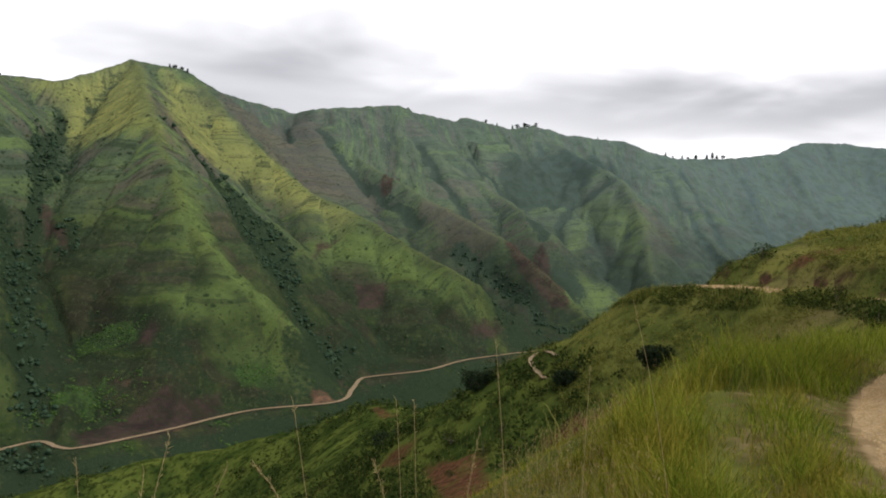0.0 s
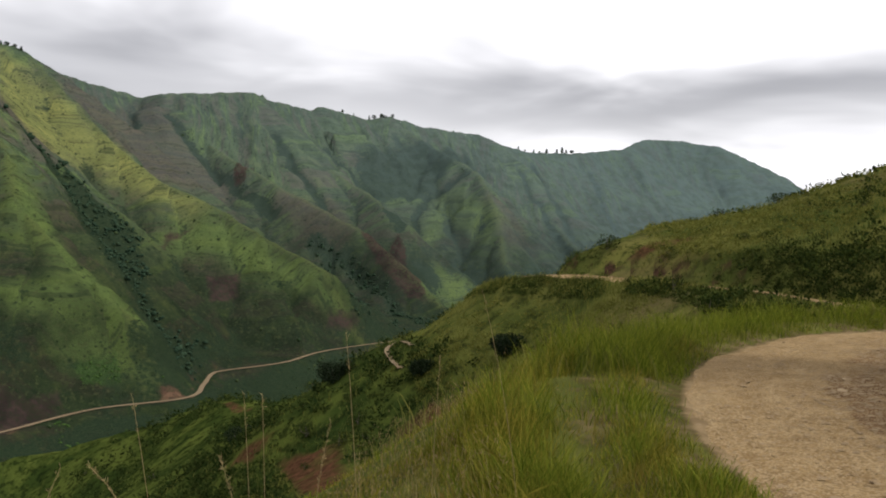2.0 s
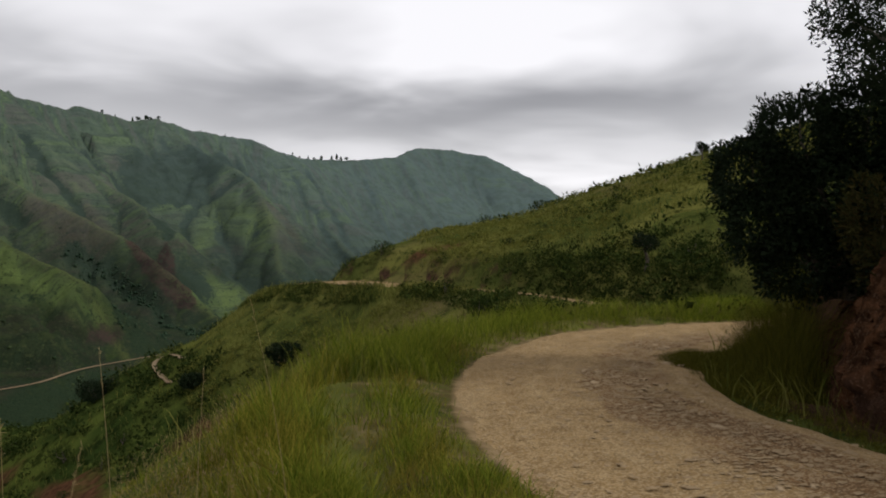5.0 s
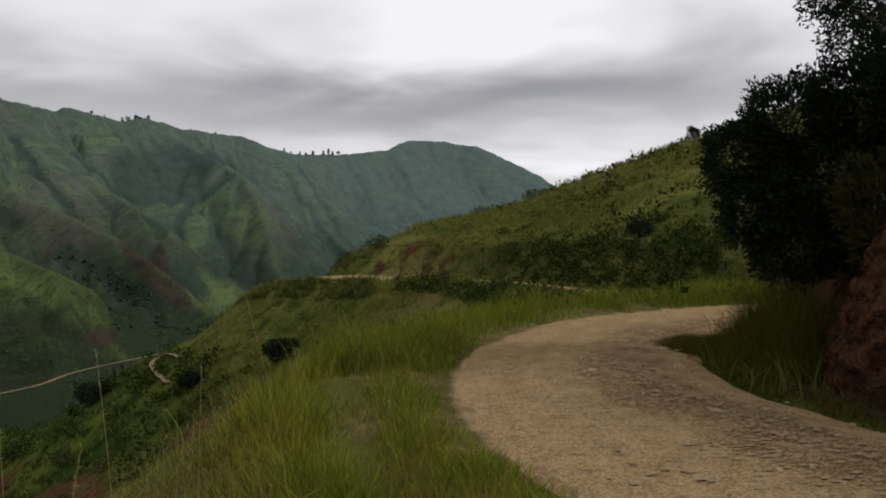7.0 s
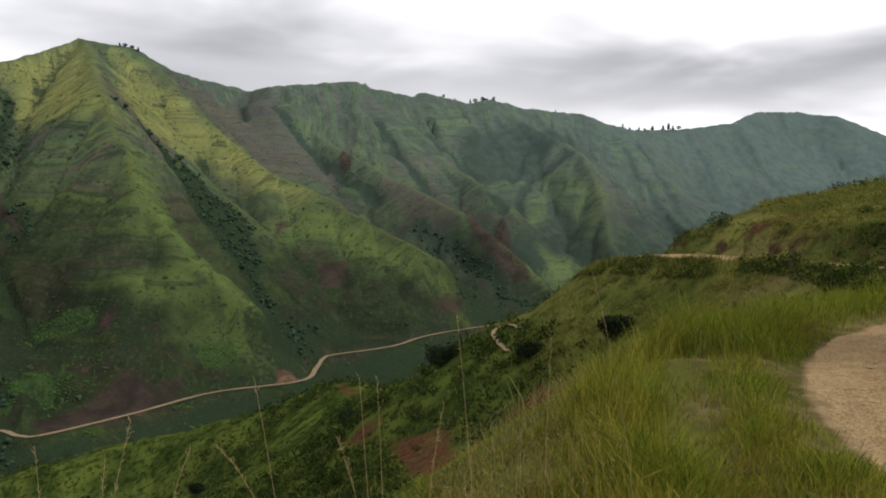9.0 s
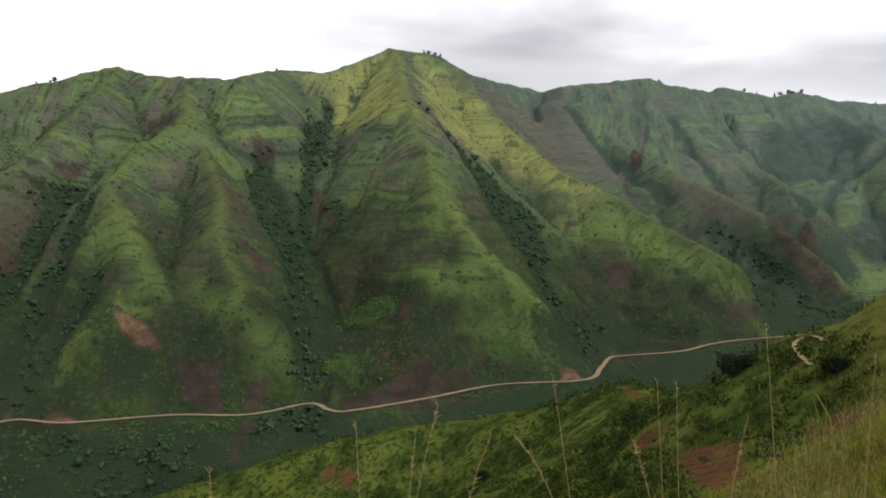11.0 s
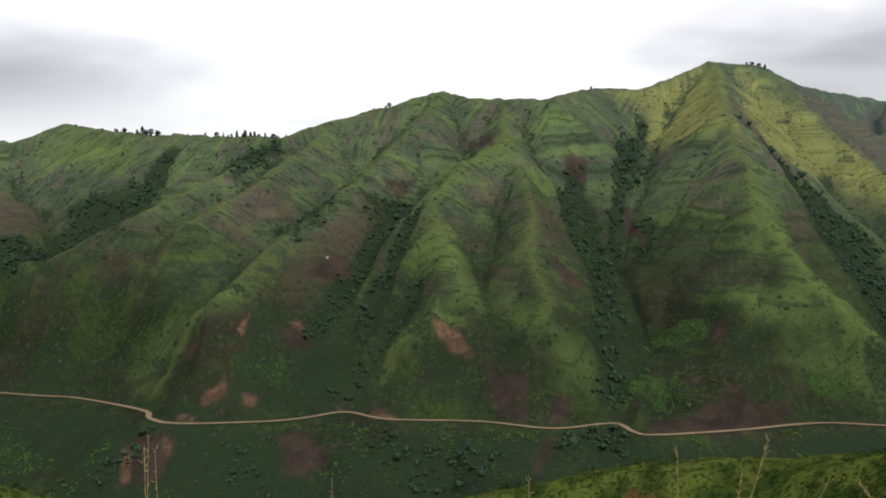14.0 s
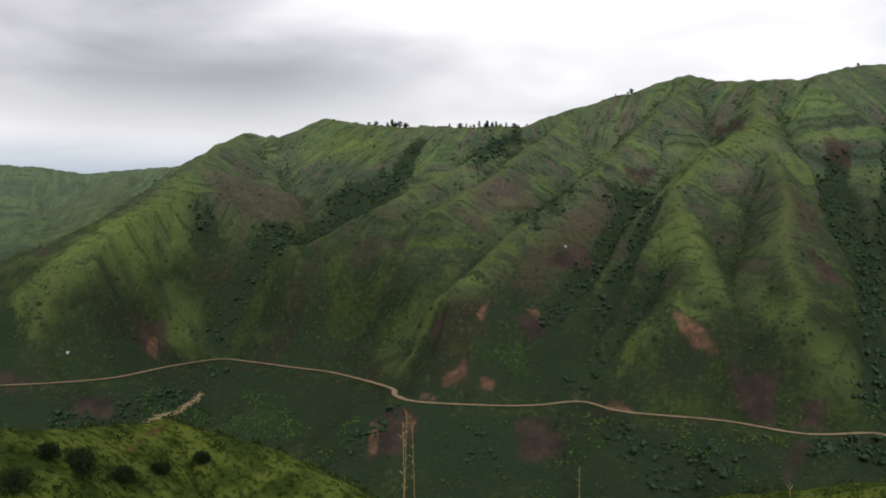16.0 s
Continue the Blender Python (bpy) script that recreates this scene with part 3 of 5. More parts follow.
DRY_LEAF = leaf_material("dry_brown_leaves", (0.040, 0.031, 0.011), (0.030, 0.033, 0.010), lucent=0.2)


def stone_material():
    k = Nodes("tan_stone")
    n = k.noise(14, 4, 0.6)
    return k.done(k.mix(k.chance(), k.mix(n, (0.17, 0.118, 0.064), (0.28, 0.20, 0.115)), k.mix(n, (0.26, 0.19, 0.11), (0.42, 0.32, 0.20))), 0.9, gloss=0.05)


def bank_material():
    k = Nodes("red_earth_and_rock")
    wide, mid, grain = k.noise(0.9, 4), k.noise(4.0, 5, 0.65), k.noise(22, 4, 0.7)
    color = k.mix(k.step(mid, 0.38, 0.62), (0.030, 0.016, 0.009), (0.105, 0.048, 0.023))
    color = k.mix(k.step(wide, 0.5, 0.7), color, (0.050, 0.028, 0.019))
    color = k.mix(k.step(grain, 0.5, 0.75, 0.0, 0.6), color, (0.22, 0.13, 0.08))
    return k.done(color, 0.95, k.math("ADD", mid, k.math("MULTIPLY", grain, 0.5)), 0.16, gloss=0.0)


def plain_material(name, a, b):
    k = Nodes(name)
    return k.done(k.mix(k.noise(2.5, 4), a, b), 0.8)


WHITEWASH, TIN = plain_material("whitewash", (0.34, 0.33, 0.31), (0.45, 0.43, 0.41)), plain_material("tin_sheet", (0.20, 0.20, 0.21), (0.34, 0.33, 0.33))
STONE, BANK = stone_material(), bank_material()
BARK = bark_material("grey_bark", (0.05, 0.04, 0.03), (0.12, 0.10, 0.08))


# ---- building helpers ----
def link(name, verts, faces, mat, parent=None, label="", smooth_faces=False):
    me = bpy.data.meshes.new(name)
    me.from_pydata(verts, [], faces)
    if mat:
        me.materials.append(mat)
    if smooth_faces:
        me.polygons.foreach_set("use_smooth", np.ones(len(me.polygons), bool))
    ob = new(name, me)
    if parent:
        ob.parent = parent
    return tagged(ob, label)


def part(name, bm, mat, parent, label=""):
    me = bpy.data.meshes.new(name)
    bm.to_mesh(me)
    bm.free()
    me.materials.append(mat)
    ob = new(name, me)
    ob.parent = parent
    return tagged(ob, label)


def thing(name, place, label, category, group="", kind=""):
    ob = new(name)
    ob.location = place
    return tagged(ob, label, category, group, kind)


# ---- the ground, one sheet out to the horizon ----
# plots and stretches of the slopes, by their corners
SOIL = {
    "cliff": [(-413, 269), (-395, 277), (-384, 273), (-382, 263), (-384, 255), (-397, 248), (-411, 260)],
    "road_field": [(-280, 411), (-255, 418), (-246, 400), (-261, 397)],
    "low_field": [(-238, 414), (-229, 425), (-224, 415), (-233, 405)],
    "big_field": [(-192, 439), (-168, 472), (-157, 486), (-146, 485), (-131, 501), (-130, 486), (-149, 445), (-178, 422)],
    "wedge": [(-185, 507), (-176, 520), (-168, 515), (-175, 506)],
    "plot": [(-434, 320), (-411, 319), (-404, 315), (-432, 316)],
    "slip": [(-395, 355), (-394, 373), (-380, 369), (-376, 351), (-384, 350)],
    "under_road": [(-351, 315), (-343, 332), (-323, 329), (-324, 322), (-336, 305)],
    "under_bend": [(-228, 388), (-219, 396), (-218, 365)],
    "hut_field": [(-411, 394), (-412, 432), (-403, 430), (-399, 413), (-405, 398)],
    "knoll_plot": [(-444, 510), (-433, 539), (-429, 522), (-438, 505)],
    "high_plot": [(-354, 639), (-336, 644), (-327, 628), (-346, 626)],
    "face_plot": [(-287, 493), (-278, 503), (-259, 493), (-262, 476)],
    "gully_bare": [(-303, 641), (-298, 645), (-264, 602), (-286, 620)],
    "spur_plot": [(-112, 766), (-92, 778), (-107, 762), (-114, 750)],
    "scar_field": [(70, 973), (122, 1047), (130, 1004), (129, 862), (112, 866), (89, 907)],
    "toe_plot": [(-78, 737), (-49, 742), (-48, 722), (-71, 713)],
    "far_plot": [(-80, 1110), (-58, 1133), (-65, 1075), (-79, 1082)],
    "spur_foot": [(24, 722), (53, 742), (48, 729), (23, 713)],
    "left_field": [(-609, 185), (-617, 212), (-598, 203), (-595, 192)],
    "left_low": [(-556, 133), (-554, 155), (-538, 151), (-542, 130)],
    "knoll_top": [(-455, 631), (-421, 627), (-400, 600), (-447, 626)],
}
NEAR_SOIL = {
    "red_strip": [(6.4, 54.8), (8.6, 54.9), (11.4, 52.2), (14.1, 49.2), (11.8, 41.5), (9.6, 42.0), (6.9, 44.0)],
    "brow_bare": [(-1.0, 60.0), (2.6, 56.8), (2.9, 42.8), (1.4, 38.3), (-0.0, 46.6)],
    "brow_low": [(-5.6, 68.4), (-3.7, 68.2), (-2.0, 65.0), (-3.4, 64.6)],
    "shoulder_strip": [(-12.8, 141.0), (-3.5, 114.5), (-9.2, 125.0)],
    "shoulder_low": [(-74.1, 154.7), (-72.2, 158.1), (-66.1, 158.3), (-64.1, 153.1)],
    "spur_scree": [(-118.6, 32.1), (-129.4, 40.9), (-145.5, 50.4), (-141.5, 49.0), (-124.2, 38.0)],
    "hill_strip": [(24.6, 61.7), (27.4, 60.1), (30.0, 60.3), (28.4, 58.7), (25.3, 59.6)],
}
SCAR = {
    "tan_cone": [(-396, 316), (-400, 299), (-396, 298), (-388, 311)],
    "tan_small": [(-383, 317), (-376, 323), (-374, 319), (-380, 315)],
    "tan_high": [(-406, 331), (-411, 347), (-401, 333)],
    "tan_ridge": [(-399, 364), (-394, 373), (-382, 371), (-388, 367)],
    "landslip": [(-315, 406), (-307, 409), (-286, 410), (-289, 407), (-307, 401)],
    "orange_a": [(-332, 367), (-312, 368), (-307, 362), (-321, 355)],
    "orange_bend": [(-82, 529), (-73, 533), (-63, 529), (-79, 516)],
    "cliff_face": [(-400, 275), (-393, 275), (-383, 270), (-388, 269)],
    "cliff_low": [(-413, 260), (-408, 263), (-394, 252), (-399, 249)],
    "roadside": [(-404, 290), (-395, 294), (-394, 293), (-403, 287)],
    "left_red": [(-606, 196), (-608, 203), (-594, 199), (-597, 190)],
    "field_edge": [(-188, 488), (-178, 490), (-181, 487)],
}
# summit faces in a sunny gap of the cloud, brightened by colour
SUNLIT = {
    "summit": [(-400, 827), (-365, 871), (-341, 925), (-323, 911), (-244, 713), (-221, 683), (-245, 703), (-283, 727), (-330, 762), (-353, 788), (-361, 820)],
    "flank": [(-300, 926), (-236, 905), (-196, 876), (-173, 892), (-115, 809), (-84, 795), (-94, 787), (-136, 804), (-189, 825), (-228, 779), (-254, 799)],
}
# ribs that catch the light, brightened through their colour
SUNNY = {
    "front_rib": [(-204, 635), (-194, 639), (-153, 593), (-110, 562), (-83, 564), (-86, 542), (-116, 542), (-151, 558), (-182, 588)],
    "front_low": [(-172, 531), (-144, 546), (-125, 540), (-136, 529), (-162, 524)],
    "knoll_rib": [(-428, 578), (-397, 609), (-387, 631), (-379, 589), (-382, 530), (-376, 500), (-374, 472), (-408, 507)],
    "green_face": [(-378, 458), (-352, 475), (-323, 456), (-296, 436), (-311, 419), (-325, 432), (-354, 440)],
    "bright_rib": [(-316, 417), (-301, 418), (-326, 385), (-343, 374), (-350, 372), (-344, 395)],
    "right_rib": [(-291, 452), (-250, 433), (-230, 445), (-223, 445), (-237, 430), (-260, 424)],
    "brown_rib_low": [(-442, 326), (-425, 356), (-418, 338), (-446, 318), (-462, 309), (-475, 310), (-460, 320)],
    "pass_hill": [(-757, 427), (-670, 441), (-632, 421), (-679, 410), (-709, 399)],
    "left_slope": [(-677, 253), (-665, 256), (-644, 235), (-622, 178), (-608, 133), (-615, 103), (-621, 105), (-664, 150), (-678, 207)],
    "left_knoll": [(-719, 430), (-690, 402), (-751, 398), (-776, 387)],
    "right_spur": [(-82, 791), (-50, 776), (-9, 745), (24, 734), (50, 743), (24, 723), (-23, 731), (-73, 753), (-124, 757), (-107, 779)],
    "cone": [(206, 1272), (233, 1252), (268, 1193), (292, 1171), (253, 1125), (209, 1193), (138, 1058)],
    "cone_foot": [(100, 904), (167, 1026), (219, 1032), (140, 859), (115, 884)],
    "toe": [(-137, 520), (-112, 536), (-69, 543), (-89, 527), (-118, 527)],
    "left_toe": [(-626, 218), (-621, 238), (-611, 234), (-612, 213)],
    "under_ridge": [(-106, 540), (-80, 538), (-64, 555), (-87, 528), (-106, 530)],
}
DRY = {
    "brown_rib": [(-442, 497), (-411, 478), (-397, 372), (-396, 319), (-415, 314), (-422, 386), (-433, 449)],
    "rufous": [(-513, 411), (-498, 455), (-478, 438), (-480, 394)],
    "toe_brown": [(-303, 410), (-279, 434), (-248, 423), (-279, 410)],
    "gully_side": [(-252, 567), (-214, 562), (-197, 520), (-231, 529)],
    "pass_side": [(-679, 268), (-717, 345), (-681, 372), (-628, 313), (-634, 281), (-651, 265)],
    "pass_low": [(-639, 246), (-630, 274), (-614, 276), (-626, 246)],
    "range_face": [(-260, 1015), (-221, 1248), (-142, 1144), (-70, 1081), (-119, 958), (-170, 894), (-207, 899)],
    "terrace": [(-32, 1037), (37, 1116), (78, 1081), (58, 967), (8, 981)],
    "left_red_slope": [(-603, 164), (-619, 216), (-596, 203), (-591, 168)],
    "cone_side": [(255, 1205), (313, 1232), (325, 1136), (274, 1101)],
    "far_hill": [(-1529, 402), (-1452, 462), (-1341, 303), (-1507, 306)],
    "grey_strip": [(-456, 240), (-439, 256), (-424, 261), (-432, 235)],
    "peak_seam": [(-273, 788), (-258, 807), (-209, 805), (-203, 726), (-229, 716)],
    "low_face": [(-209, 477), (-190, 492), (-163, 505), (-147, 499), (-160, 477), (-191, 468)],
    "knoll_face": [(-337, 539), (-318, 549), (-291, 525), (-293, 498)],
}
WOOD = {
    "pass": [(-668, 375), (-625, 396), (-606, 417), (-608, 428), (-589, 406), (-552, 345), (-634, 355)],
    "ridge": [(-574, 464), (-560, 505), (-549, 495), (-527, 432)],
    "hanger": [(-468, 417), (-454, 471), (-441, 457), (-431, 404)],
    "peak_gully": [(-350, 730), (-351, 782), (-318, 724), (-299, 659), (-302, 642), (-319, 676)],
    "spur_gully": [(-190, 730), (-170, 725), (-148, 747), (-123, 707), (-106, 634), (-112, 609), (-134, 622), (-161, 654)],
    "gully_bend": [(-278, 624), (-252, 605), (-259, 591), (-288, 625)],
    "gully_foot": [(-239, 476), (-241, 521), (-219, 477), (-209, 448), (-224, 448), (-236, 462)],
    "bend_wood": [(-81, 613), (-65, 639), (-62, 612), (-73, 605)],
    "under_road": [(-224, 393), (-200, 427), (-181, 413), (-188, 402), (-214, 387)],
    "valley": [(-289, 351), (-246, 372), (-275, 333)],
    "deep": [(-624, 281), (-626, 311), (-633, 390), (-627, 409), (-617, 408), (-632, 366), (-596, 296), (-608, 278), (-611, 265), (-620, 247), (-628, 254)],
    "deep_side": [(-657, 249), (-650, 260), (-633, 267), (-635, 249), (-645, 244)],
    "far_heath": [(134, 1360), (278, 1448), (315, 1412), (207, 1288), (118, 1198), (84, 1145), (83, 1274)],
    "knoll_gully": [(-443, 484), (-432, 497), (-380, 448), (-404, 458), (-424, 468)],
    "stream": [(-536, 151), (-550, 191), (-584, 236), (-570, 238), (-541, 195)],
    "valley_left": [(-369, 296), (-351, 315), (-338, 299), (-354, 283)],
}
LUSH = {
    "crop_a": [(-226, 525), (-190, 521), (-182, 510), (-217, 506)],
    "crop_b": [(-209, 463), (-193, 490), (-189, 466), (-205, 439)],
    "crop_c": [(-129, 520), (-107, 534), (-102, 524), (-121, 514)],
    "crop_d": [(-396, 319), (-384, 350), (-367, 342), (-381, 325)],
    "crop_e": [(-529, 194), (-509, 244), (-458, 249)],
}


def patches(rows, x, y, edge=6.0):
    """How far inside one of the plots a place lies: 0.5 on the edge, 1 well within."""
    m = np.zeros_like(x)
    for line in rows.values():
        p = np.array(line, float)
        k = (x > p[:, 0].min() - 2 * edge) & (x < p[:, 0].max() + 2 * edge) & (y > p[:, 1].min() - 2 * edge) & (y < p[:, 1].max() + 2 * edge)
        if not k.any():
            continue
        u, w = x[k], y[k]
        d, _, _, _ = along([(*q, 0.0) for q in list(p) + [p[0]]], u, w)
        inside = np.zeros(u.shape, bool)
        for (ax, ay), (bx, by) in zip(p, np.roll(p, -1, 0)):
            inside ^= ((ay > w) != (by > w)) & (u < (bx - ax) * (w - ay) / (by - ay + 1e-9) + ax)
        m[k] = np.maximum(m[k], np.clip(0.5 + np.where(inside, d, -d) / (2 * edge), 0, 1))
    return m


def bare(x, y):
    """Bare earth of the near slopes."""
    return patches(NEAR_SOIL, x, y, 1.2)


def woods(x, y):
    """Wooded hollows: gully bottoms and hanging woods."""
    return np.maximum(dells(x, y), patches(WOOD, x, y, 13.0))


def build_ground():
    turns = np.radians(np.concatenate([np.arange(-180, -60, 3.0), np.arange(-60, 84, 0.165), np.arange(84, 180, 3.0)]))
    rings = np.concatenate([np.geomspace(0.6, 330, 215, endpoint=False), np.arange(330, 790, 2.5), np.geomspace(790, 2300, 165), np.geomspace(2350, 4600, 9)])
    T, R = np.meshgrid(turns, rings)
    x, y = -R * np.sin(T), R * np.cos(T)
    h, near, off, dv = land(x, y)
    h[-6:] -= np.linspace(0, 260, 6)[:, None]
    n, m = T.shape
    me = bpy.data.meshes.new("ground")
    verts = np.stack([x, y, h], -1).reshape(-1, 3)
    verts = np.vstack([verts, [[0, 0, height(0, 0)]]])
    i, j = np.meshgrid(np.arange(n - 1), np.arange(m), indexing="ij")
    k = (j + 1) % m
    quads = np.stack([i * m + j, (i + 1) * m + j, (i + 1) * m + k, i * m + k], -1).reshape(-1, 4)[:, ::-1]
    fan = np.stack([np.full(m, n * m), np.arange(m), (np.arange(m) + 1) % m], -1)[:, ::-1]
    me.vertices.add(len(verts))
    me.vertices.foreach_set("co", verts.ravel())
    me.loops.add(quads.size + fan.size)
    me.loops.foreach_set("vertex_index", np.concatenate([quads.ravel(), fan.ravel()]))
    me.polygons.add(len(quads) + len(fan))
    me.polygons.foreach_set("loop_start", np.concatenate([np.arange(len(quads)) * 4, len(quads) * 4 + np.arange(len(fan)) * 3]))
    me.polygons.foreach_set("use_smooth", np.ones(len(quads) + len(fan), bool))
    me.update(calc_edges=True)
    me.validate()
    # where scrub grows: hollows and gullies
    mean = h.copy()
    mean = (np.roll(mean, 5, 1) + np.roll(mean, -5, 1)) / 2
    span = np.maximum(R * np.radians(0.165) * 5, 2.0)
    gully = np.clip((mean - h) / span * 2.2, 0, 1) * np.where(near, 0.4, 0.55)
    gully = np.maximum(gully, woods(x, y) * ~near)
    # the same dark tone in patches over the valley floor and lower slopes
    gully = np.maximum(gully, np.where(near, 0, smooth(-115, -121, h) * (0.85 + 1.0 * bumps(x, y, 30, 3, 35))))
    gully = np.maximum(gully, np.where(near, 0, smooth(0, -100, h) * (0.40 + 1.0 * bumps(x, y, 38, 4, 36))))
    d, side, _, way = along(LANE_FINE, x, y)
    bank = ((side > 0) & (d > 2.5) & (d < 4.6)) * np.where(way < 82, 0.75, np.where(way < 98, 0.0, np.where((way > 119) & (way < 150), 0.50, 0.36)))
    scar = patches(SCAR, x, y, 4.0) * ~near
    soil = np.maximum(np.maximum(patches(SOIL, x, y) * ~near, scar), bare(x, y) * near)
    soil = np.maximum(soil, ((dv < 11) & (dv > 3) & ~near) * (0.2 + 0.4 * bumps(x, y, 40, 2, 31)))
    foot = mountains(x, y)[2]
    layers = {
        # sunny also pales the far left slopes in place of haze
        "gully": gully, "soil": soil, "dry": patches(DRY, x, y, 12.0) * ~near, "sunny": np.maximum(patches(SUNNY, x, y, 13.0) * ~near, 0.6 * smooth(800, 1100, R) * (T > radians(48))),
        "sunlit": patches(SUNLIT, x, y, 16.0) * ~near, "lush": patches(LUSH, x, y, 4.0) * ~near, "bank": bank, "hither": near * 1.0, "fall": foot * ~near, "drop": off * ~near,
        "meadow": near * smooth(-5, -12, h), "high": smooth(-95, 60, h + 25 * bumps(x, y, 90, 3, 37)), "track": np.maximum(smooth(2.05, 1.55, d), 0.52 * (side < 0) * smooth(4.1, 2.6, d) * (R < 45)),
        "crest": np.exp(-off / 9) * ~near, "raw": np.maximum(scar, ((dv > 2) & (dv < 8) & ~near) * (bumps(x, y, 22, 2, 33) > 0.25) * 0.7),
        "haze_tint": smooth(600, 2000, R) * np.where(T < radians(30), 1.0, 0.5 * (T > radians(48)))}
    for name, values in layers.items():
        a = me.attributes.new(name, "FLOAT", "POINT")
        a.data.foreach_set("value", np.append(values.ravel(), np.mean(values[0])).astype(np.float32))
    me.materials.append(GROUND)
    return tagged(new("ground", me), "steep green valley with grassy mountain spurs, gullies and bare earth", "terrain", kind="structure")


ground = build_ground()


def strip(name, line, half, mat, label, lift, wobble, seed, rows=9, sag=0.0):
    """A dirt road laid along a line, with ragged edges."""
    p = np.array(line)
    t = np.gradient(p[:, :2], axis=0)
    t /= np.linalg.norm(t, axis=1)[:, None] + 1e-9
    side = np.stack([t[:, 1], -t[:, 0]], -1)
    u = np.linspace(-1, 1, rows)
    w = half + wobble * bumps(p[:, 0], p[:, 1], half * 1.5, 3, seed)
    xy = p[:, None, :2] + side[:, None, :] * (u[None, :, None] * w[:, None, None])
    z = np.repeat(p[:, 2][:, None], rows, 1) + lift - sag * np.abs(u[None, :]) ** 4 * 3
    if rows > 12:
        z += 0.03 * bumps(xy[..., 0], xy[..., 1], 1.1, 3, seed + 1) - 0.035 * np.exp(-((np.abs(u[None, :]) - 0.48) / 0.13) ** 2)
    verts = np.concatenate([xy, z[..., None]], -1).reshape(-1, 3)
    faces = [(i * rows + j, (i * rows + j + 1), (i + 1) * rows + j + 1, (i + 1) * rows + j) for i in range(len(p) - 1) for j in range(rows - 1)]
    ob = link(name, verts.tolist(), faces, mat, smooth_faces=True)
    run = np.concatenate([[0.0], np.cumsum(np.linalg.norm(np.diff(p[:, :2], axis=0), axis=1))])
    for key, values in (("way", np.repeat(run, rows)), ("off", (u[None, :] * w[:, None]).ravel())):
        a = ob.data.attributes.new(key, "FLOAT", "POINT")
        a.data.foreach_set("value", values.astype(np.float32))
    return tagged(ob, label, "road", kind="structure")


road = strip("road", curve(LANE, 26), 1.95, LANE_DIRT, "pale stony dirt road bending along the hillside", 0.06, 0.14, 41, 25, 0.03)
valley_road = strip("valley_road", curve([(x, y, VALLEY_Z) for x, y in VALLEY], 10), 1.6, VALLEY_DIRT, "pale winding dirt road along the valley foot", 0.15, 0.5, 43, 5)


HILL_TRACK = curve([(8.8, 65.5, 0), (8.0, 67.6, 0), (7.0, 67.4, 0), (7.1, 64.9, 0), (7.5, 62.2, 0)], 8)
hill_track = strip("hill_track", [(x, y, height(x, y)) for x, y, _ in HILL_TRACK], 0.22, VALLEY_DIRT, "short pale dirt track on the green slope below", 0.10, 0.12, 45, 5)


# ---- plants: shared shapes ----
def leaf_cards(base, way, up, length, width, fold=0.25):
    """Pointed, folded leaves: arrays of places, directions, uprights and sizes. Returns vertices and faces."""
    n = len(base)
    side = np.cross(way, up)
    side /= np.linalg.norm(side, axis=1)[:, None] + 1e-9
    nor = np.cross(side, way)
    l, w = np.broadcast_to(length, n)[:, None], np.broadcast_to(width, n)[:, None]
    mid = base + way * l * 0.45
    v = np.stack([base, mid + side * w / 2 + nor * w * fold, base + way * l - nor * l * 0.12, mid - side * w / 2 + nor * w * fold], 1)
    i = np.arange(n)[:, None] * 4
    f = np.concatenate([i + [0, 1, 2], i + [0, 2, 3]], 0)
    return v.reshape(-1, 3), f


def blades(base, lean, height_, width, bend, rng):
    """Grass blades of three pieces: places, a lean direction, heights, widths and how far they bend."""
    n = len(base)
    turn = rng.uniform(0, 2 * np.pi, n)
    side = np.stack([np.cos(turn), np.sin(turn), np.zeros(n)], -1)
    v = []
    for k, (t, w) in enumerate(((0, 1.0), (0.42, 0.85), (0.78, 0.5))):
        c = base + lean * (bend * t * t)[:, None]
        c[:, 2] += height_ * t * (1 - 0.12 * t * bend / np.maximum(height_, 0.01))
        v += [c - side * (width * w / 2)[:, None], c + side * (width * w / 2)[:, None]]
    tip = base + lean * bend[:, None]
    tip[:, 2] += height_ * (1 - 0.25 * bend / np.maximum(height_, 0.01))
    v.append(tip)
    i = np.arange(n)[:, None] * 7
    quads = np.concatenate([i + [0, 1, 3, 2], i + [2, 3, 5, 4]], 0)
    tris = i + [4, 5, 6]
    return np.stack(v, 1).reshape(-1, 3), quads, tris


def mass(name, verts, faces, mat, label="", category="", kind="", parent=None, smooth_faces=False):
    """One mesh from arrays of vertices and lists of faces."""
    me = bpy.data.meshes.new(name)
    groups = [np.asarray(f) for f in faces]
    me.vertices.add(len(verts))
    me.vertices.foreach_set("co", np.asarray(verts, np.float32).ravel())
    loops = np.concatenate([g.ravel() for g in groups])
    sizes = np.concatenate([np.full(len(g), g.shape[1]) for g in groups])
    me.loops.add(len(loops))
    me.loops.foreach_set("vertex_index", loops)
    me.polygons.add(len(sizes))
    me.polygons.foreach_set("loop_start", np.concatenate([[0], np.cumsum(sizes)[:-1]]))
    if smooth_faces:
        me.polygons.foreach_set("use_smooth", np.ones(len(sizes), bool))
    me.update(calc_edges=True)
    me.materials.append(mat)
    ob = new(name, me)
    if parent:
        ob.parent = parent
    return tagged(ob, label, category, kind=kind)


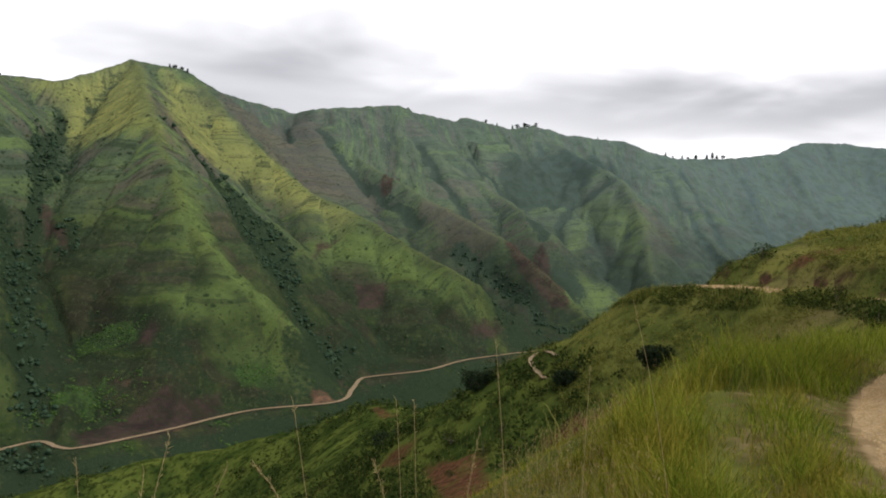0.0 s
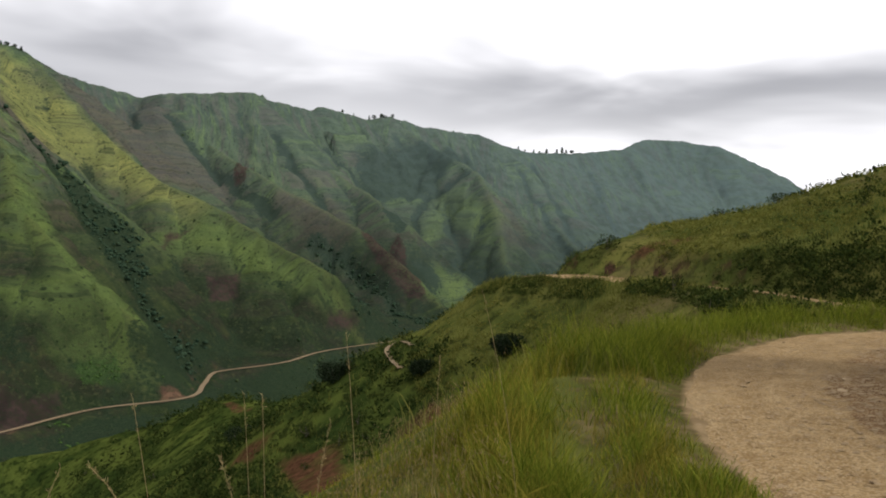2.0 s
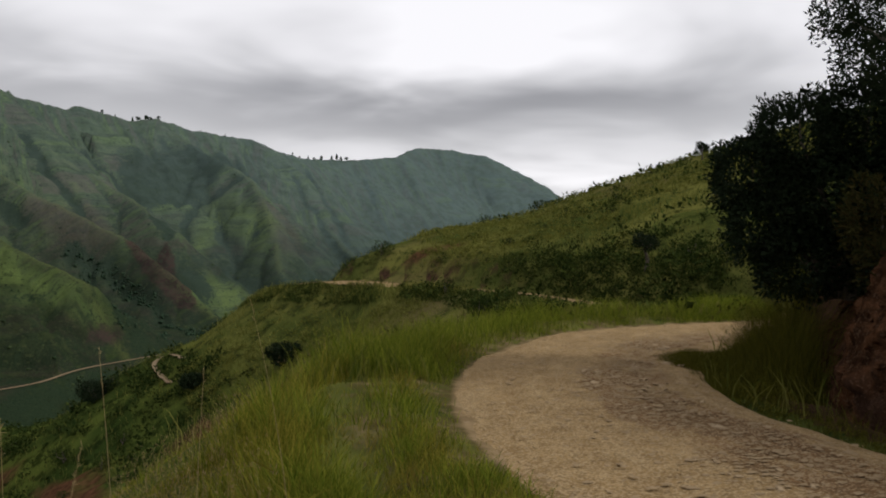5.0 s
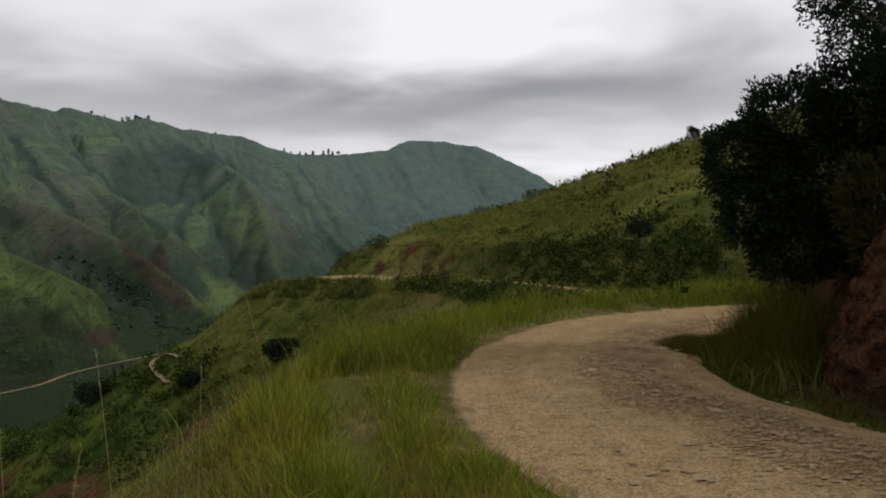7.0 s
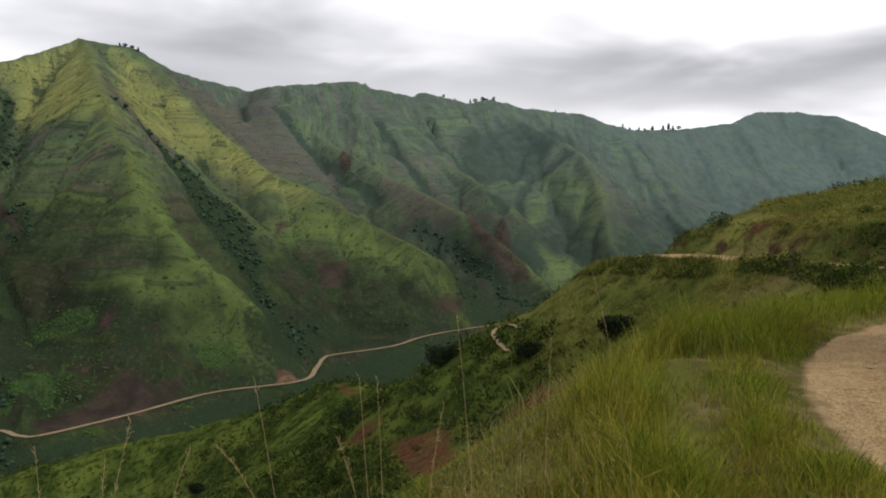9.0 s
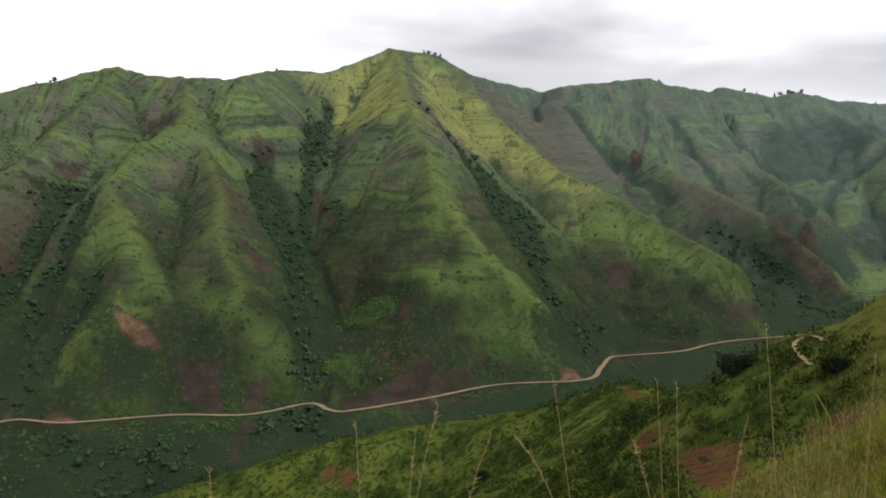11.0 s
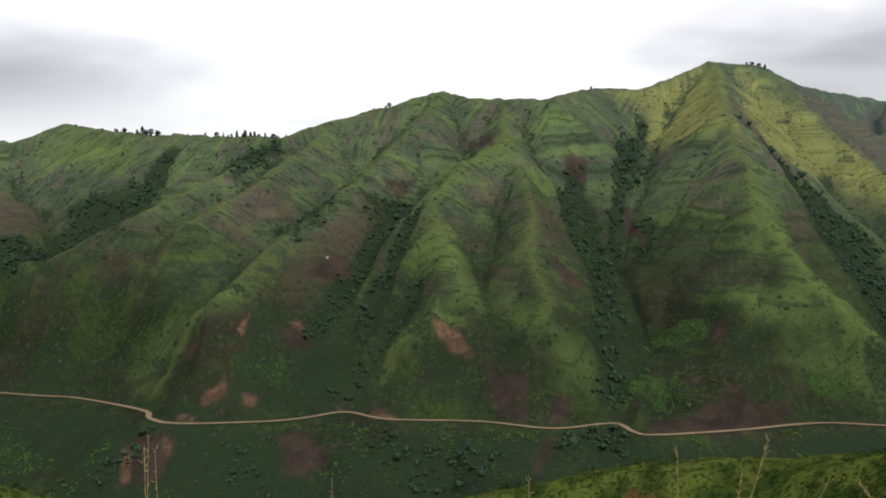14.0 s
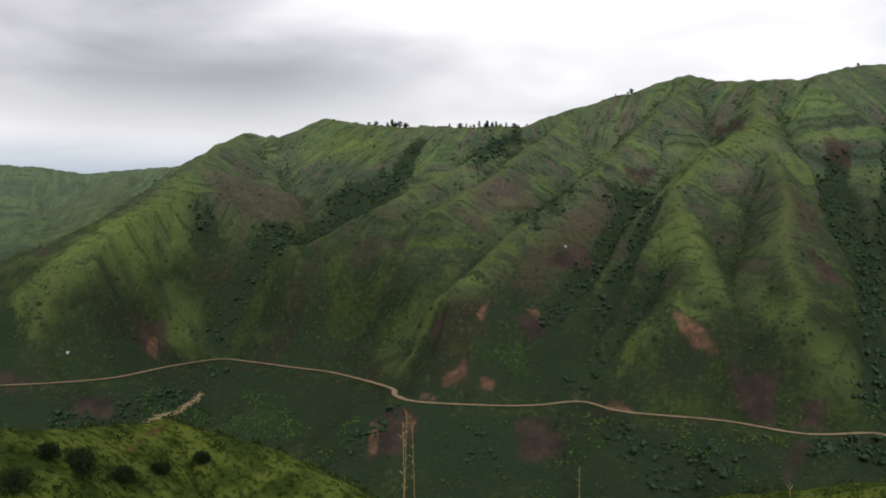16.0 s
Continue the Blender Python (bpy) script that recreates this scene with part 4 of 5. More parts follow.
def ball():
    """A low, round clump: the twelve corners of an icosahedron."""
    g = (1 + 5 ** 0.5) / 2
    v = np.array([(-1, g, 0), (1, g, 0), (-1, -g, 0), (1, -g, 0), (0, -1, g), (0, 1, g), (0, -1, -g), (0, 1, -g), (g, 0, -1), (g, 0, 1), (-g, 0, -1), (-g, 0, 1)], float)
    f = np.array([(0, 11, 5), (0, 5, 1), (0, 1, 7), (0, 7, 10), (0, 10, 11), (1, 5, 9), (5, 11, 4), (11, 10, 2), (10, 7, 6), (7, 1, 8),
                  (3, 9, 4), (3, 4, 2), (3, 2, 6), (3, 6, 8), (3, 8, 9), (4, 9, 5), (2, 4, 11), (6, 2, 10), (8, 6, 7), (9, 8, 1)])
    return v / np.linalg.norm(v[0]), f


def clumps(places, size, squash, rng, jitter=0.45):
    v, f = ball()
    n = len(places)
    shape = v[None] * (1 + rng.uniform(-jitter, jitter, (n, 12, 1))) * size[:, None, None]
    shape[:, :, 2] *= squash
    turn = rng.uniform(0, 6.28, n)
    c, s = np.cos(turn)[:, None], np.sin(turn)[:, None]
    shape = np.stack([shape[..., 0] * c - shape[..., 1] * s, shape[..., 0] * s + shape[..., 1] * c, shape[..., 2]], -1)
    shape += places[:, None, :]
    return shape.reshape(-1, 3), (f[None] + 12 * np.arange(n)[:, None, None]).reshape(-1, 3)


def tube(points, radii, sides=6):
    """A tapered, bending stem through places. Returns vertices and faces."""
    p = [Vector(q) for q in points]
    verts, faces = [], []
    for i, q in enumerate(p):
        along_ = (p[min(i + 1, len(p) - 1)] - p[max(i - 1, 0)]).normalized()
        a = along_.orthogonal().normalized()
        b = along_.cross(a)
        for k in range(sides):
            t = 2 * math.pi * k / sides
            verts.append(q + (a * math.cos(t) + b * math.sin(t)) * radii[i])
    for i in range(len(p) - 1):
        for k in range(sides):
            faces.append((i * sides + k, i * sides + (k + 1) % sides, (i + 1) * sides + (k + 1) % sides, (i + 1) * sides + k))
    faces.append(tuple(range(sides))[::-1])
    faces.append(tuple(range((len(p) - 1) * sides, len(p) * sides)))
    return [tuple(v) for v in verts], faces


def join(pieces):
    verts, faces = [], []
    for v, f in pieces:
        o = len(verts)
        verts += list(v)
        faces += [tuple(i + o for i in q) for q in f]
    return verts, faces


def tufts(places, size, per, rng, leaf=0.5, wide=0.3):
    """Leafy tufts: so many leaves round each place, upwards and outwards."""
    n = len(places) * per
    way = rng.normal(0, 1, (n, 3))
    way[:, 2] = np.abs(way[:, 2]) * 0.9 + 0.05
    way /= np.linalg.norm(way, axis=1)[:, None]
    s = np.repeat(size, per)
    base = np.repeat(places, per, 0) + way * (s * rng.uniform(0.15, 0.85, n))[:, None]
    out = way + rng.normal(0, 0.5, (n, 3))
    out /= np.linalg.norm(out, axis=1)[:, None]
    l = s * leaf * rng.uniform(0.6, 1.3, n)
    return leaf_cards(base, out, rng.normal(0, 1, (n, 3)), l, l * wide * 2)


# ---- scrub of the far slopes and of the valley ----
def hollow(x, y, reach):
    """How much the ground is hollowed there, and its height."""
    h, near, off, dv = land(x, y)
    ring = 0
    for a in (0.4, 1.97, 3.54, 5.11):
        ring = ring + land(x + reach * math.cos(a), y + reach * math.sin(a))[0]
    return (ring / 4 - h) / reach, h, near, dv


def far_scrub():
    rng = np.random.default_rng(5)
    # single bushes and shrubs, dotted over the grass and thick in the hollows
    n = 90000
    r = np.sqrt(rng.uniform(330 ** 2, 1400 ** 2, n)) * np.where(rng.uniform(0, 1, n) < 0.5, 0.62, 1)
    a = np.radians(rng.uniform(-30, 82, n))
    x, y = -r * np.sin(a), r * np.cos(a)
    sunk, h, near, dv = hollow(x, y, 9)
    patch = bumps(x, y, 45, 3, 61) + 0.7 * bumps(x, y, 11, 2, 62)
    chance = 0.02 + 0.9 * np.clip(sunk - 0.04, 0, 0.4) + 0.25 * woods(x, y) + 0.5 * np.clip(patch - 0.15, 0, 1) ** 1.5 + 0.5 * (h < -116) * (0.6 + patch)
    keep = (rng.uniform(0, 1, n) < chance) & ~near & (dv > 5) & (patches(SOIL, x, y) < 0.5)
    x, y, h = x[keep][:11000], y[keep][:11000], h[keep][:11000]
    size = rng.uniform(0.35, 0.95, len(x)) * np.where(rng.uniform(0, 1, len(x)) < 0.08, 1.7, 1)
    v, f = clumps(np.stack([x, y, h + size * 0.35], -1), size, 0.75, rng)
    mass("far_scrub", v, [f], FAR_SCRUB, "dark green bushes scattered over the mountain slopes", "bushes", "stuff")
    # woods in the gullies: crowns of several lumps
    n = 60000
    r = np.sqrt(rng.uniform(330 ** 2, 1000 ** 2, n))
    a = np.radians(rng.uniform(-14, 82, n))
    x, y = -r * np.sin(a), r * np.cos(a)
    h, near, off, dv = land(x, y)
    wood = woods(x, y) + 0.45 * bumps(x, y, 14, 2, 65)
    keep = ~near & (dv > 6) & (wood > 0.52) & (rng.uniform(0, 1, n) < 0.75)
    x, y, h = x[keep][:4200], y[keep][:4200], h[keep][:4200]
    size = rng.uniform(0.9, 2.3, len(x)) * (0.8 + 0.5 * rng.uniform(0, 1, len(x)) ** 3)
    p = np.stack([x, y, h + size * 0.5], -1)
    p = np.repeat(p, 3, 0) + rng.normal(0, 0.45, (3 * len(p), 3)) * np.repeat(size, 3)[:, None]
    v, f = clumps(p, np.repeat(size, 3) * rng.uniform(0.45, 0.8, len(p)), 0.9, rng, 0.5)
    mass("gully_woods", v, [f], WOOD_LEAF, "dark green trees crowding the gullies", "trees", "stuff")
    # crops and rank weeds, bright green, on the lower slopes
    n = 40000
    x, y = rng.uniform(-560, -60, n), rng.uniform(170, 560, n)
    h, near, off, dv = land(x, y)
    keep = ~near & (dv > 5) & ((patches(LUSH, x, y, 4.0) > 0.5) | ((h < -60) & (bumps(x, y, 26, 3, 66) + 0.4 * bumps(x, y, 7, 2, 67) > 0.42))) & (patches(SOIL, x, y) < 0.5)
    x, y, h = x[keep][:5000], y[keep][:5000], h[keep][:5000]
    size = rng.uniform(0.4, 1.0, len(x))
    v, f = clumps(np.stack([x, y, h + size * 0.2], -1), size, 0.7, rng)
    mass("far_crops", v, [f], CROP_LEAF, "bright green leafy crops and rank weeds low on the far slopes", "crops", "stuff")


far_scrub()


def stream_boulders():
    """Pale boulders in the bed of the stream that comes down to the valley."""
    rng = np.random.default_rng(51)
    line = curve([(-516, 158, 0), (-528, 170, 0), (-530, 178, 0), (-532, 187, 0), (-543, 200, 0), (-556, 214, 0)], 40)
    p = np.array(line)[:, :2].repeat(2, 0) + rng.normal(0, 0.9, (2 * len(line), 2))
    v, f = clumps(np.column_stack([p, land(p[:, 0], p[:, 1])[0] + 0.15]), rng.uniform(0.25, 0.75, len(p)), 0.6, rng, 0.4)
    mass("stream_boulders", v, [f], STONE, "pale boulders strewn along a stream bed", "rocks", "stuff")


stream_boulders()


# ---- trees along the far skyline ----
def crest_spot(azimuth, lo=500.0, hi=2300.0):
    """The place on the skyline in that direction, degrees to the left of straight ahead."""
    a = radians(azimuth)
    r = np.linspace(lo, hi, 900)
    h = land(-r * math.sin(a), r * math.cos(a))[0]
    i = int(np.argmax((h - EYE) / r))
    return -r[i] * math.sin(a), r[i] * math.cos(a), float(h[i])


def ridge_tree(seed, conical):
    rng = np.random.default_rng(seed)
    tree = thing("ridge_tree", (0, 0, 0), "dark conifer standing on the mountain skyline" if conical else "dark round-crowned tree standing on the mountain skyline", "tree", "trees on the skyline")
    v, f = tube([(0, 0, -0.6), (0.05, 0, 2.5), (0.1, 0.05, 6.0), (0.1, 0, 8.6)], [0.24, 0.2, 0.13, 0.04])
    link("trunk", v, f, BARK, tree)
    n = 75
    t = rng.uniform(0, 1, n) ** 0.8
    z = 0.5 + 8.6 * t if conical else 0.9 + 7.4 * t
    wide = (1.9 * (1 - t) + 0.25) if conical else 2.6 * np.sqrt(np.clip(1 - (2 * t - 1) ** 2, 0.05, 1))
    a = rng.uniform(0, 6.28, n)
    rr = wide * np.sqrt(rng.uniform(0.1, 1, n))
    p = np.stack([rr * np.cos(a), rr * np.sin(a), z], -1)
    v, f = clumps(p, rng.uniform(0.4, 0.9, n), 0.8, rng, 0.5)
    mass("crown", v, [f], PINE_LEAF, parent=tree)
    return tree


KINDS = [ridge_tree(71, True), ridge_tree(72, False), ridge_tree(73, True), ridge_tree(74, False)]
# azimuths of the trees, and a share of the full height of nine metres
SKYLINE = [(57.8, 0.7), (57.3, 0.9), (56.8, 0.8), (56.3, 1.1), (56.0, 0.9), (55.7, 1.2), (55.3, 1.0), (53.7, 0.6), (52.4, 0.6), (51.9, 0.8), (51.5, 0.7),
           (50.9, 0.9), (50.5, 1.0), (50.0, 1.1), (49.4, 0.9), (48.8, 0.8), (48.4, 0.8), (48.0, 0.7), (47.5, 0.6), (56.1, 0.7), (55.5, 0.8), (50.2, 0.7), (49.7, 0.8), (49.1, 0.6), (51.2, 0.6), (54.6, 0.4), (40.7, 1.0), (41.7, 0.5), (17.7, 0.8), (17.3, 0.9), (17.0, 0.8), (16.7, 1.0),
           (-4.6, 1.1), (-5.0, 1.3), (-5.4, 1.2), (-5.7, 1.3), (-6.0, 1.4), (-2.9, 0.9), (-3.6, 0.8), (-14.6, 1.2), (-14.9, 1.0), (-15.5, 1.1), (-15.9, 0.9),
           (-16.5, 2.0), (-17.2, 1.7), (-17.5, 1.9), (-17.8, 1.9), (-18.1, 1.7), (-8.6, 0.7), (-10.2, 0.8), (27.2, 0.7)]


def skyline_trees():
    rng = np.random.default_rng(9)
    first = [True] * 4
    for azimuth, share in SKYLINE:
        x, y, z = crest_spot(azimuth + float(rng.uniform(-0.16, 0.16)))
        k = int(rng.integers(0, 4))
        m = pose(x, y, z - 0.9, 0, 0, rng.uniform(0, 360)) @ Matrix.Diagonal((share * rng.uniform(0.7, 1.2), share * rng.uniform(0.7, 1.2), share * rng.uniform(0.42, 0.68), 1))
        if first[k]:
            first[k] = False
            KINDS[k].matrix_basis = m
        else:
            t = copy_thing(KINDS[k], Matrix.Identity(4))
            t.matrix_basis = m


skyline_trees()


# ---- the near hillside: grass ----
def scatter(n, x0, x1, y0, y1, rng):
    return rng.uniform(x0, x1, n), rng.uniform(y0, y1, n)


def grass_field(name, x, y, tall, wide, mat, label, rng, bend=0.45, lean_to=None):
    h = land(x, y)[0]
    n = len(x)
    a = rng.uniform(0, 6.28, n)
    lean = np.stack([np.cos(a), np.sin(a), np.zeros(n)], -1)
    if lean_to is not None:
        lean = lean * 0.7 + np.array(lean_to)
    base = np.stack([x, y, h - 0.02], -1)
    v, q, t = blades(base, lean, tall, wide, tall * bend * rng.uniform(0.3, 1.3, n), rng)
    return mass(name, v, [q, t], mat, label, "grass", "stuff")


def lane_spot(way, off):
    """A place on the lane: metres along it, and to the right of its middle."""
    run = 0.0
    for (ax, ay, az), (bx, by, bz) in zip(LANE_FINE, LANE_FINE[1:]):
        l = math.hypot(bx - ax, by - ay)
        if run + l >= way:
            t = (way - run) / l
            return ax + t * (bx - ax) + off * (by - ay) / l, ay + t * (by - ay) - off * (bx - ax) / l, az + t * (bz - az)
        run += l
    return LANE_FINE[-1]


def near_grass():
    rng = np.random.default_rng(11)
    # verge grass: low tufts by the road, a trodden strip, then the tall grass of the brink
    n = 300000
    r = np.sqrt(rng.uniform(1.7 ** 2, 16 ** 2, n)) * np.where(rng.uniform(0, 1, n) < 0.55, 0.5, 1)
    a = np.radians(rng.uniform(-48, 84, n))
    x, y = -r * np.sin(a), r * np.cos(a)
    d, side, _, way = along(LANE_FINE, x, y)
    left = np.where(side < 0, d, 0) + 0.18 * bumps(x, y, 1.4, 2, 77)
    clump, worn = bumps(x, y, 0.8, 2, 71), bumps(x, y, 1.8, 2, 72)
    trodden = np.exp(-((left - 2.95 - 0.2 * worn) / 0.26) ** 2) * smooth(-0.35, 0.25, worn + 0.2)
    ok = (left > 1.75) & (left < 5.6) & (r > 1.75)
    ok &= rng.uniform(0, 1, n) < smooth(1.7, 2.3, left) * (0.55 + 0.75 * clump) * (1 - 0.85 * trodden)
    x, y, left, clump, r, trodden = x[ok], y[ok], left[ok], clump[ok], r[ok], trodden[ok]
    tuft = bumps(x, y, 0.5, 2, 78)
    tall = (0.11 + 0.14 * smooth(1.9, 2.4, left) + 0.30 * smooth(2.9, 3.7, left)) * (1 + 0.6 * clump + 0.35 * tuft) * rng.uniform(0.45, 1.3, len(x)) * (1 + 0.3 * smooth(9, 14, r)) * (1 - 0.82 * smooth(3.5, 4.45, left)) * (1 - 0.6 * trodden)
    wide = rng.uniform(0.0028, 0.0068, len(x)) * (1 + 0.09 * r)
    fresh = tuft + 0.6 * clump + rng.uniform(-0.35, 0.35, len(x)) > 0.12
    for name, mat, some, label in (("verge_grass", GRASS, ~fresh, "tall olive and straw-yellow grass on the road verge"), ("fresh_grass", LUSH_GRASS, fresh, "lush bright green grass tufts on the road verge")):
        grass_field(name, x[some], y[some], np.maximum(tall[some], 0.04), wide[some], mat, label, rng, 0.62)
    # short turf along the road's edges and round about
    n = 70000
    r = np.sqrt(rng.uniform(0.5 ** 2, 17 ** 2, n)) * np.where(rng.uniform(0, 1, n) < 0.4, 0.5, 1)
    a = rng.uniform(-1.25, 1.6, n)
    x, y = -r * np.sin(a), r * np.cos(a)
    d, side, _, way = along(LANE_FINE, x, y)
    bald = bumps(x, y, 1.1, 3, 76)
    ok = (d > 1.6) & np.where(side > 0, d < 3.0, d < 9) & (rng.uniform(0, 1, n) < smooth(1.5, 2.2, d) * (0.55 + 1.1 * bald))
    x, y, d = x[ok], y[ok], d[ok]
    grass_field("short_turf", x, y, rng.uniform(0.04, 0.15, len(x)) * (0.7 + 0.3 * smooth(1.6, 3, d)), rng.uniform(0.003, 0.007, len(x)), GRASS, "short trodden turf beside the dirt road", rng, 0.8)
    n = 26000
    way, o = rng.uniform(70.5, 79, n), rng.uniform(1.0, 2.3, n)
    p = np.array([lane_spot(float(w), float(q)) for w, q in zip(way, o)])
    lean_in = o - 1.85 + 0.75 * np.exp(-((way - 74.6) / 1.5) ** 2)
    ok = rng.uniform(0, 1, n) < smooth(-0.05, 0.3, lean_in + 0.2 * bumps(p[:, 0], p[:, 1], 0.7, 2, 79))
    grass_field("bend_turf", p[ok, 0], p[ok, 1], rng.uniform(0.04, 0.16, ok.sum()) + 0.25 * np.clip(lean_in[ok], 0, 0.6), rng.uniform(0.003, 0.007, ok.sum()), WEED, "low weedy turf on the inner side of the bend", rng, 0.7)
    # lush grass right up to the outer edge of the bend
    n = 42000
    p = np.array([lane_spot(float(w), -float(q)) for w, q in zip(rng.uniform(70, 93, n), 1.8 + 3.4 * rng.uniform(0, 1, n) ** 1.3)])
    x, y = p[:, 0], p[:, 1]
    d = along(LANE_FINE, x, y)[0]
    thick = bumps(x, y, 1.1, 2, 80)
    ok = (d > 1.72) & (np.hypot(x, y) > 9.5) & (rng.uniform(0, 1, n) < (0.55 + 0.8 * thick) * smooth(1.65, 2.1, d))
    x, y, d, thick = x[ok], y[ok], d[ok], thick[ok]
    grass_field("bend_grass", x, y, (0.12 + 0.42 * smooth(1.8, 2.8, d)) * (1 + 0.6 * thick) * rng.uniform(0.5, 1.25, len(x)), rng.uniform(0.006, 0.013, len(x)), LUSH_GRASS, "lush grass along the outer edge of the bend", rng, 0.6)
    # thin stems with loose seed heads, a straw-pink haze over the brink
    n = 90000
    x, y = scatter(n, -5.5, 9, 1.9, 17, rng)
    d, side, _, way = along(LANE_FINE, x, y)
    ok = (side < 0) & (d > 3.0) & (d < 5.0) & (np.hypot(x, y) > 2.0) & (rng.uniform(0, 1, n) < 0.03 + 0.20 * smooth(3.5, 4.3, d) + 0.35 * bumps(x, y, 1.6, 2, 73))
    x, y = x[ok][:3200], y[ok][:3200]
    tall = rng.uniform(0.40, 0.80, len(x)) * (1 - 0.5 * smooth(3.6, 4.6, d[ok][:3200]))
    grass_field("straw_stems", x, y, tall, rng.uniform(0.0018, 0.0034, len(x)), STRAW, "thin dry straw stems rising from the verge grass", rng, 0.25)
    h = land(x, y)[0]
    per = 5
    base = np.repeat(np.stack([x, y, h + tall * 0.88], -1), per, 0) + rng.normal(0, 1, (per * len(x), 3)) * [0.025, 0.025, 0.055]
    way = rng.normal(0, 0.5, base.shape) + [0, 0, 0.8]
    way /= np.linalg.norm(way, axis=1)[:, None]
    v, f = leaf_cards(base, way, rng.normal(0, 1, base.shape), rng.uniform(0.018, 0.045, len(base)), rng.uniform(0.003, 0.006, len(base)))
    mass("seed_heads", v, [f], SEED, "loose straw-pink seed heads over the verge grass", "grass", "stuff")
    # weeds at the foot of the cut bank
    n = 330000
    x, y = scatter(n, 6.5, 19, 1, 20, rng)
    d, side, _, way = along(LANE_FINE, x, y)
    low = bumps(x, y, 0.9, 2, 74)
    ok = (side > 0) & (d > 1.75) & (d < 3.7) & (rng.uniform(0, 1, n) < smooth(1.7, 2.4, d) * (0.6 + 0.5 * low)) & ~((d > 2.7) & (way < 70.5))
    x, y, d, low = x[ok], y[ok], d[ok], low[ok]
    tall = (0.12 + 1.05 * smooth(1.95, 3.2, d)) * (1 + 0.5 * low) * rng.uniform(0.4, 1.2, len(x)) * (0.4 + 0.8 * smooth(68.5, 72, way[ok]))
    grass_field("bank_weeds", x, y, tall, rng.uniform(0.003, 0.007, len(x)), WEED, "dark green weeds and grass at the foot of the cut bank", rng, 0.6)
    k = rng.choice(len(x), 700)
    v, f = tufts(np.stack([x[k], y[k], land(x[k], y[k])[0]], -1), rng.uniform(0.10, 0.30, 700) * np.where(y[k] < 8.2, 0.6, 1.2), 30, rng, 0.26, 0.2)
    mass("bank_herbs", v, [f], WEED, "leafy dark herbs among the weeds at the foot of the bank", "weeds", "stuff")
    # grass of the hollow and the shoulder beyond the bend
    n = 120000
    r = np.sqrt(rng.uniform(12 ** 2, 105 ** 2, n)) * rng.uniform(0.35, 1, n)
    a = np.radians(rng.uniform(-58, 40, n))
    x, y = -r * np.sin(a), r * np.cos(a)
    edge = [lane_spot(float(w), -float(o)) for w, o in zip(rng.uniform(94, 174, 9000), rng.uniform(1.9, 4.0, 9000))]
    x[:9000], y[:9000] = [p[0] for p in edge], [p[1] for p in edge]
    r = np.hypot(x, y)
    d, side, _, way = along(LANE_FINE, x, y)
    h, near, _, _ = land(x, y)
    tuft = bumps(x, y, 4, 3, 75)
    ok = near & (r > 11) & (d > 1.9) & ~((side < 0) & (d > 6) & (way < 96)) & (rng.uniform(0, 1, n) < 0.55 + 0.7 * tuft) & (bare(x, y) < 0.45)
    x, y, r, tuft = x[ok], y[ok], r[ok], tuft[ok]
    brink = (side[ok] < 0) & (d[ok] < 4.5) & (way[ok] > 96)
    tall = rng.uniform(0.25, 0.6, len(x)) * (1 + 0.6 * tuft) * np.where(brink, 1.25, 1)
    grass_field("hillside_grass", x, y, tall, rng.uniform(0.010, 0.024, len(x)) * (0.6 + r / 55), HILL_GRASS, "rough green grass covering the near hillside", rng, 0.7)


near_grass()


# ---- grass stalks with seed heads, one by one ----
def stalk(azimuth, elevation, r, droop, side, head, seed):
    """A tall grass stalk whose top shows in that direction, r metres off."""
    rng = np.random.default_rng(seed)
    a = radians(azimuth)
    tx, ty, tz = -r * math.sin(a), r * math.cos(a), EYE + r * math.tan(radians(elevation))
    bx, by = tx + side * math.cos(a) * 0.25, ty + side * math.sin(a) * 0.25
    bz = height(bx, by) - 0.03
    ob = thing("grass_stalk", (bx, by, bz), "dry straw-coloured grass stalk with a feathery seed head" if head else "thin dry straw-coloured grass stalk", "grass stalk", "tall grass stalks")
    top = Vector((tx - bx, ty - by, tz - bz))
    pts = []
    for k in range(9):
        t = k / 8
        p = Vector((top.x * t ** 1.7, top.y * t ** 1.7, top.z * (t + droop * t * (1 - t) * 1.5)))
        pts.append(p)
    v, f = tube(pts, [0.0022 - 0.0014 * k / 8 for k in range(9)], 5)
    link("stem", v, f, STRAW, ob)
    n = 46 if head else 8
    t = rng.uniform(0.72 if head else 0.9, 1.0, n)
    base = np.array([tuple(pts[min(int(q * 8), 7)].lerp(pts[min(int(q * 8) + 1, 8)], q * 8 - min(int(q * 8), 7))) for q in t])
    way = np.array((pts[8] - pts[6]).normalized()) + rng.normal(0, 0.45, (n, 3))
    way /= np.linalg.norm(way, axis=1)[:, None]
    v, f = leaf_cards(base, way, rng.normal(0, 1, (n, 3)), rng.uniform(0.014, 0.030, n), rng.uniform(0.0018, 0.003, n))
    mass("seed_head", v, [f], STRAW, kind="stuff", parent=ob)
    n = 4
    base = np.array([tuple(pts[i]) for i in (1, 2, 3, 4)])
    way = rng.normal(0, 1, (n, 3)) * [1, 1, 0.3] + [0, 0, 0.7]
    way /= np.linalg.norm(way, axis=1)[:, None]
    for i in range(n):
        v, f = leaf_cards(base[i:i + 1], way[i:i + 1], rng.normal(0, 1, (1, 3)), rng.uniform(0.15, 0.3, 1), 0.008)
        mass("leaf_blade", v, [f], GRASS, parent=ob)
    return ob


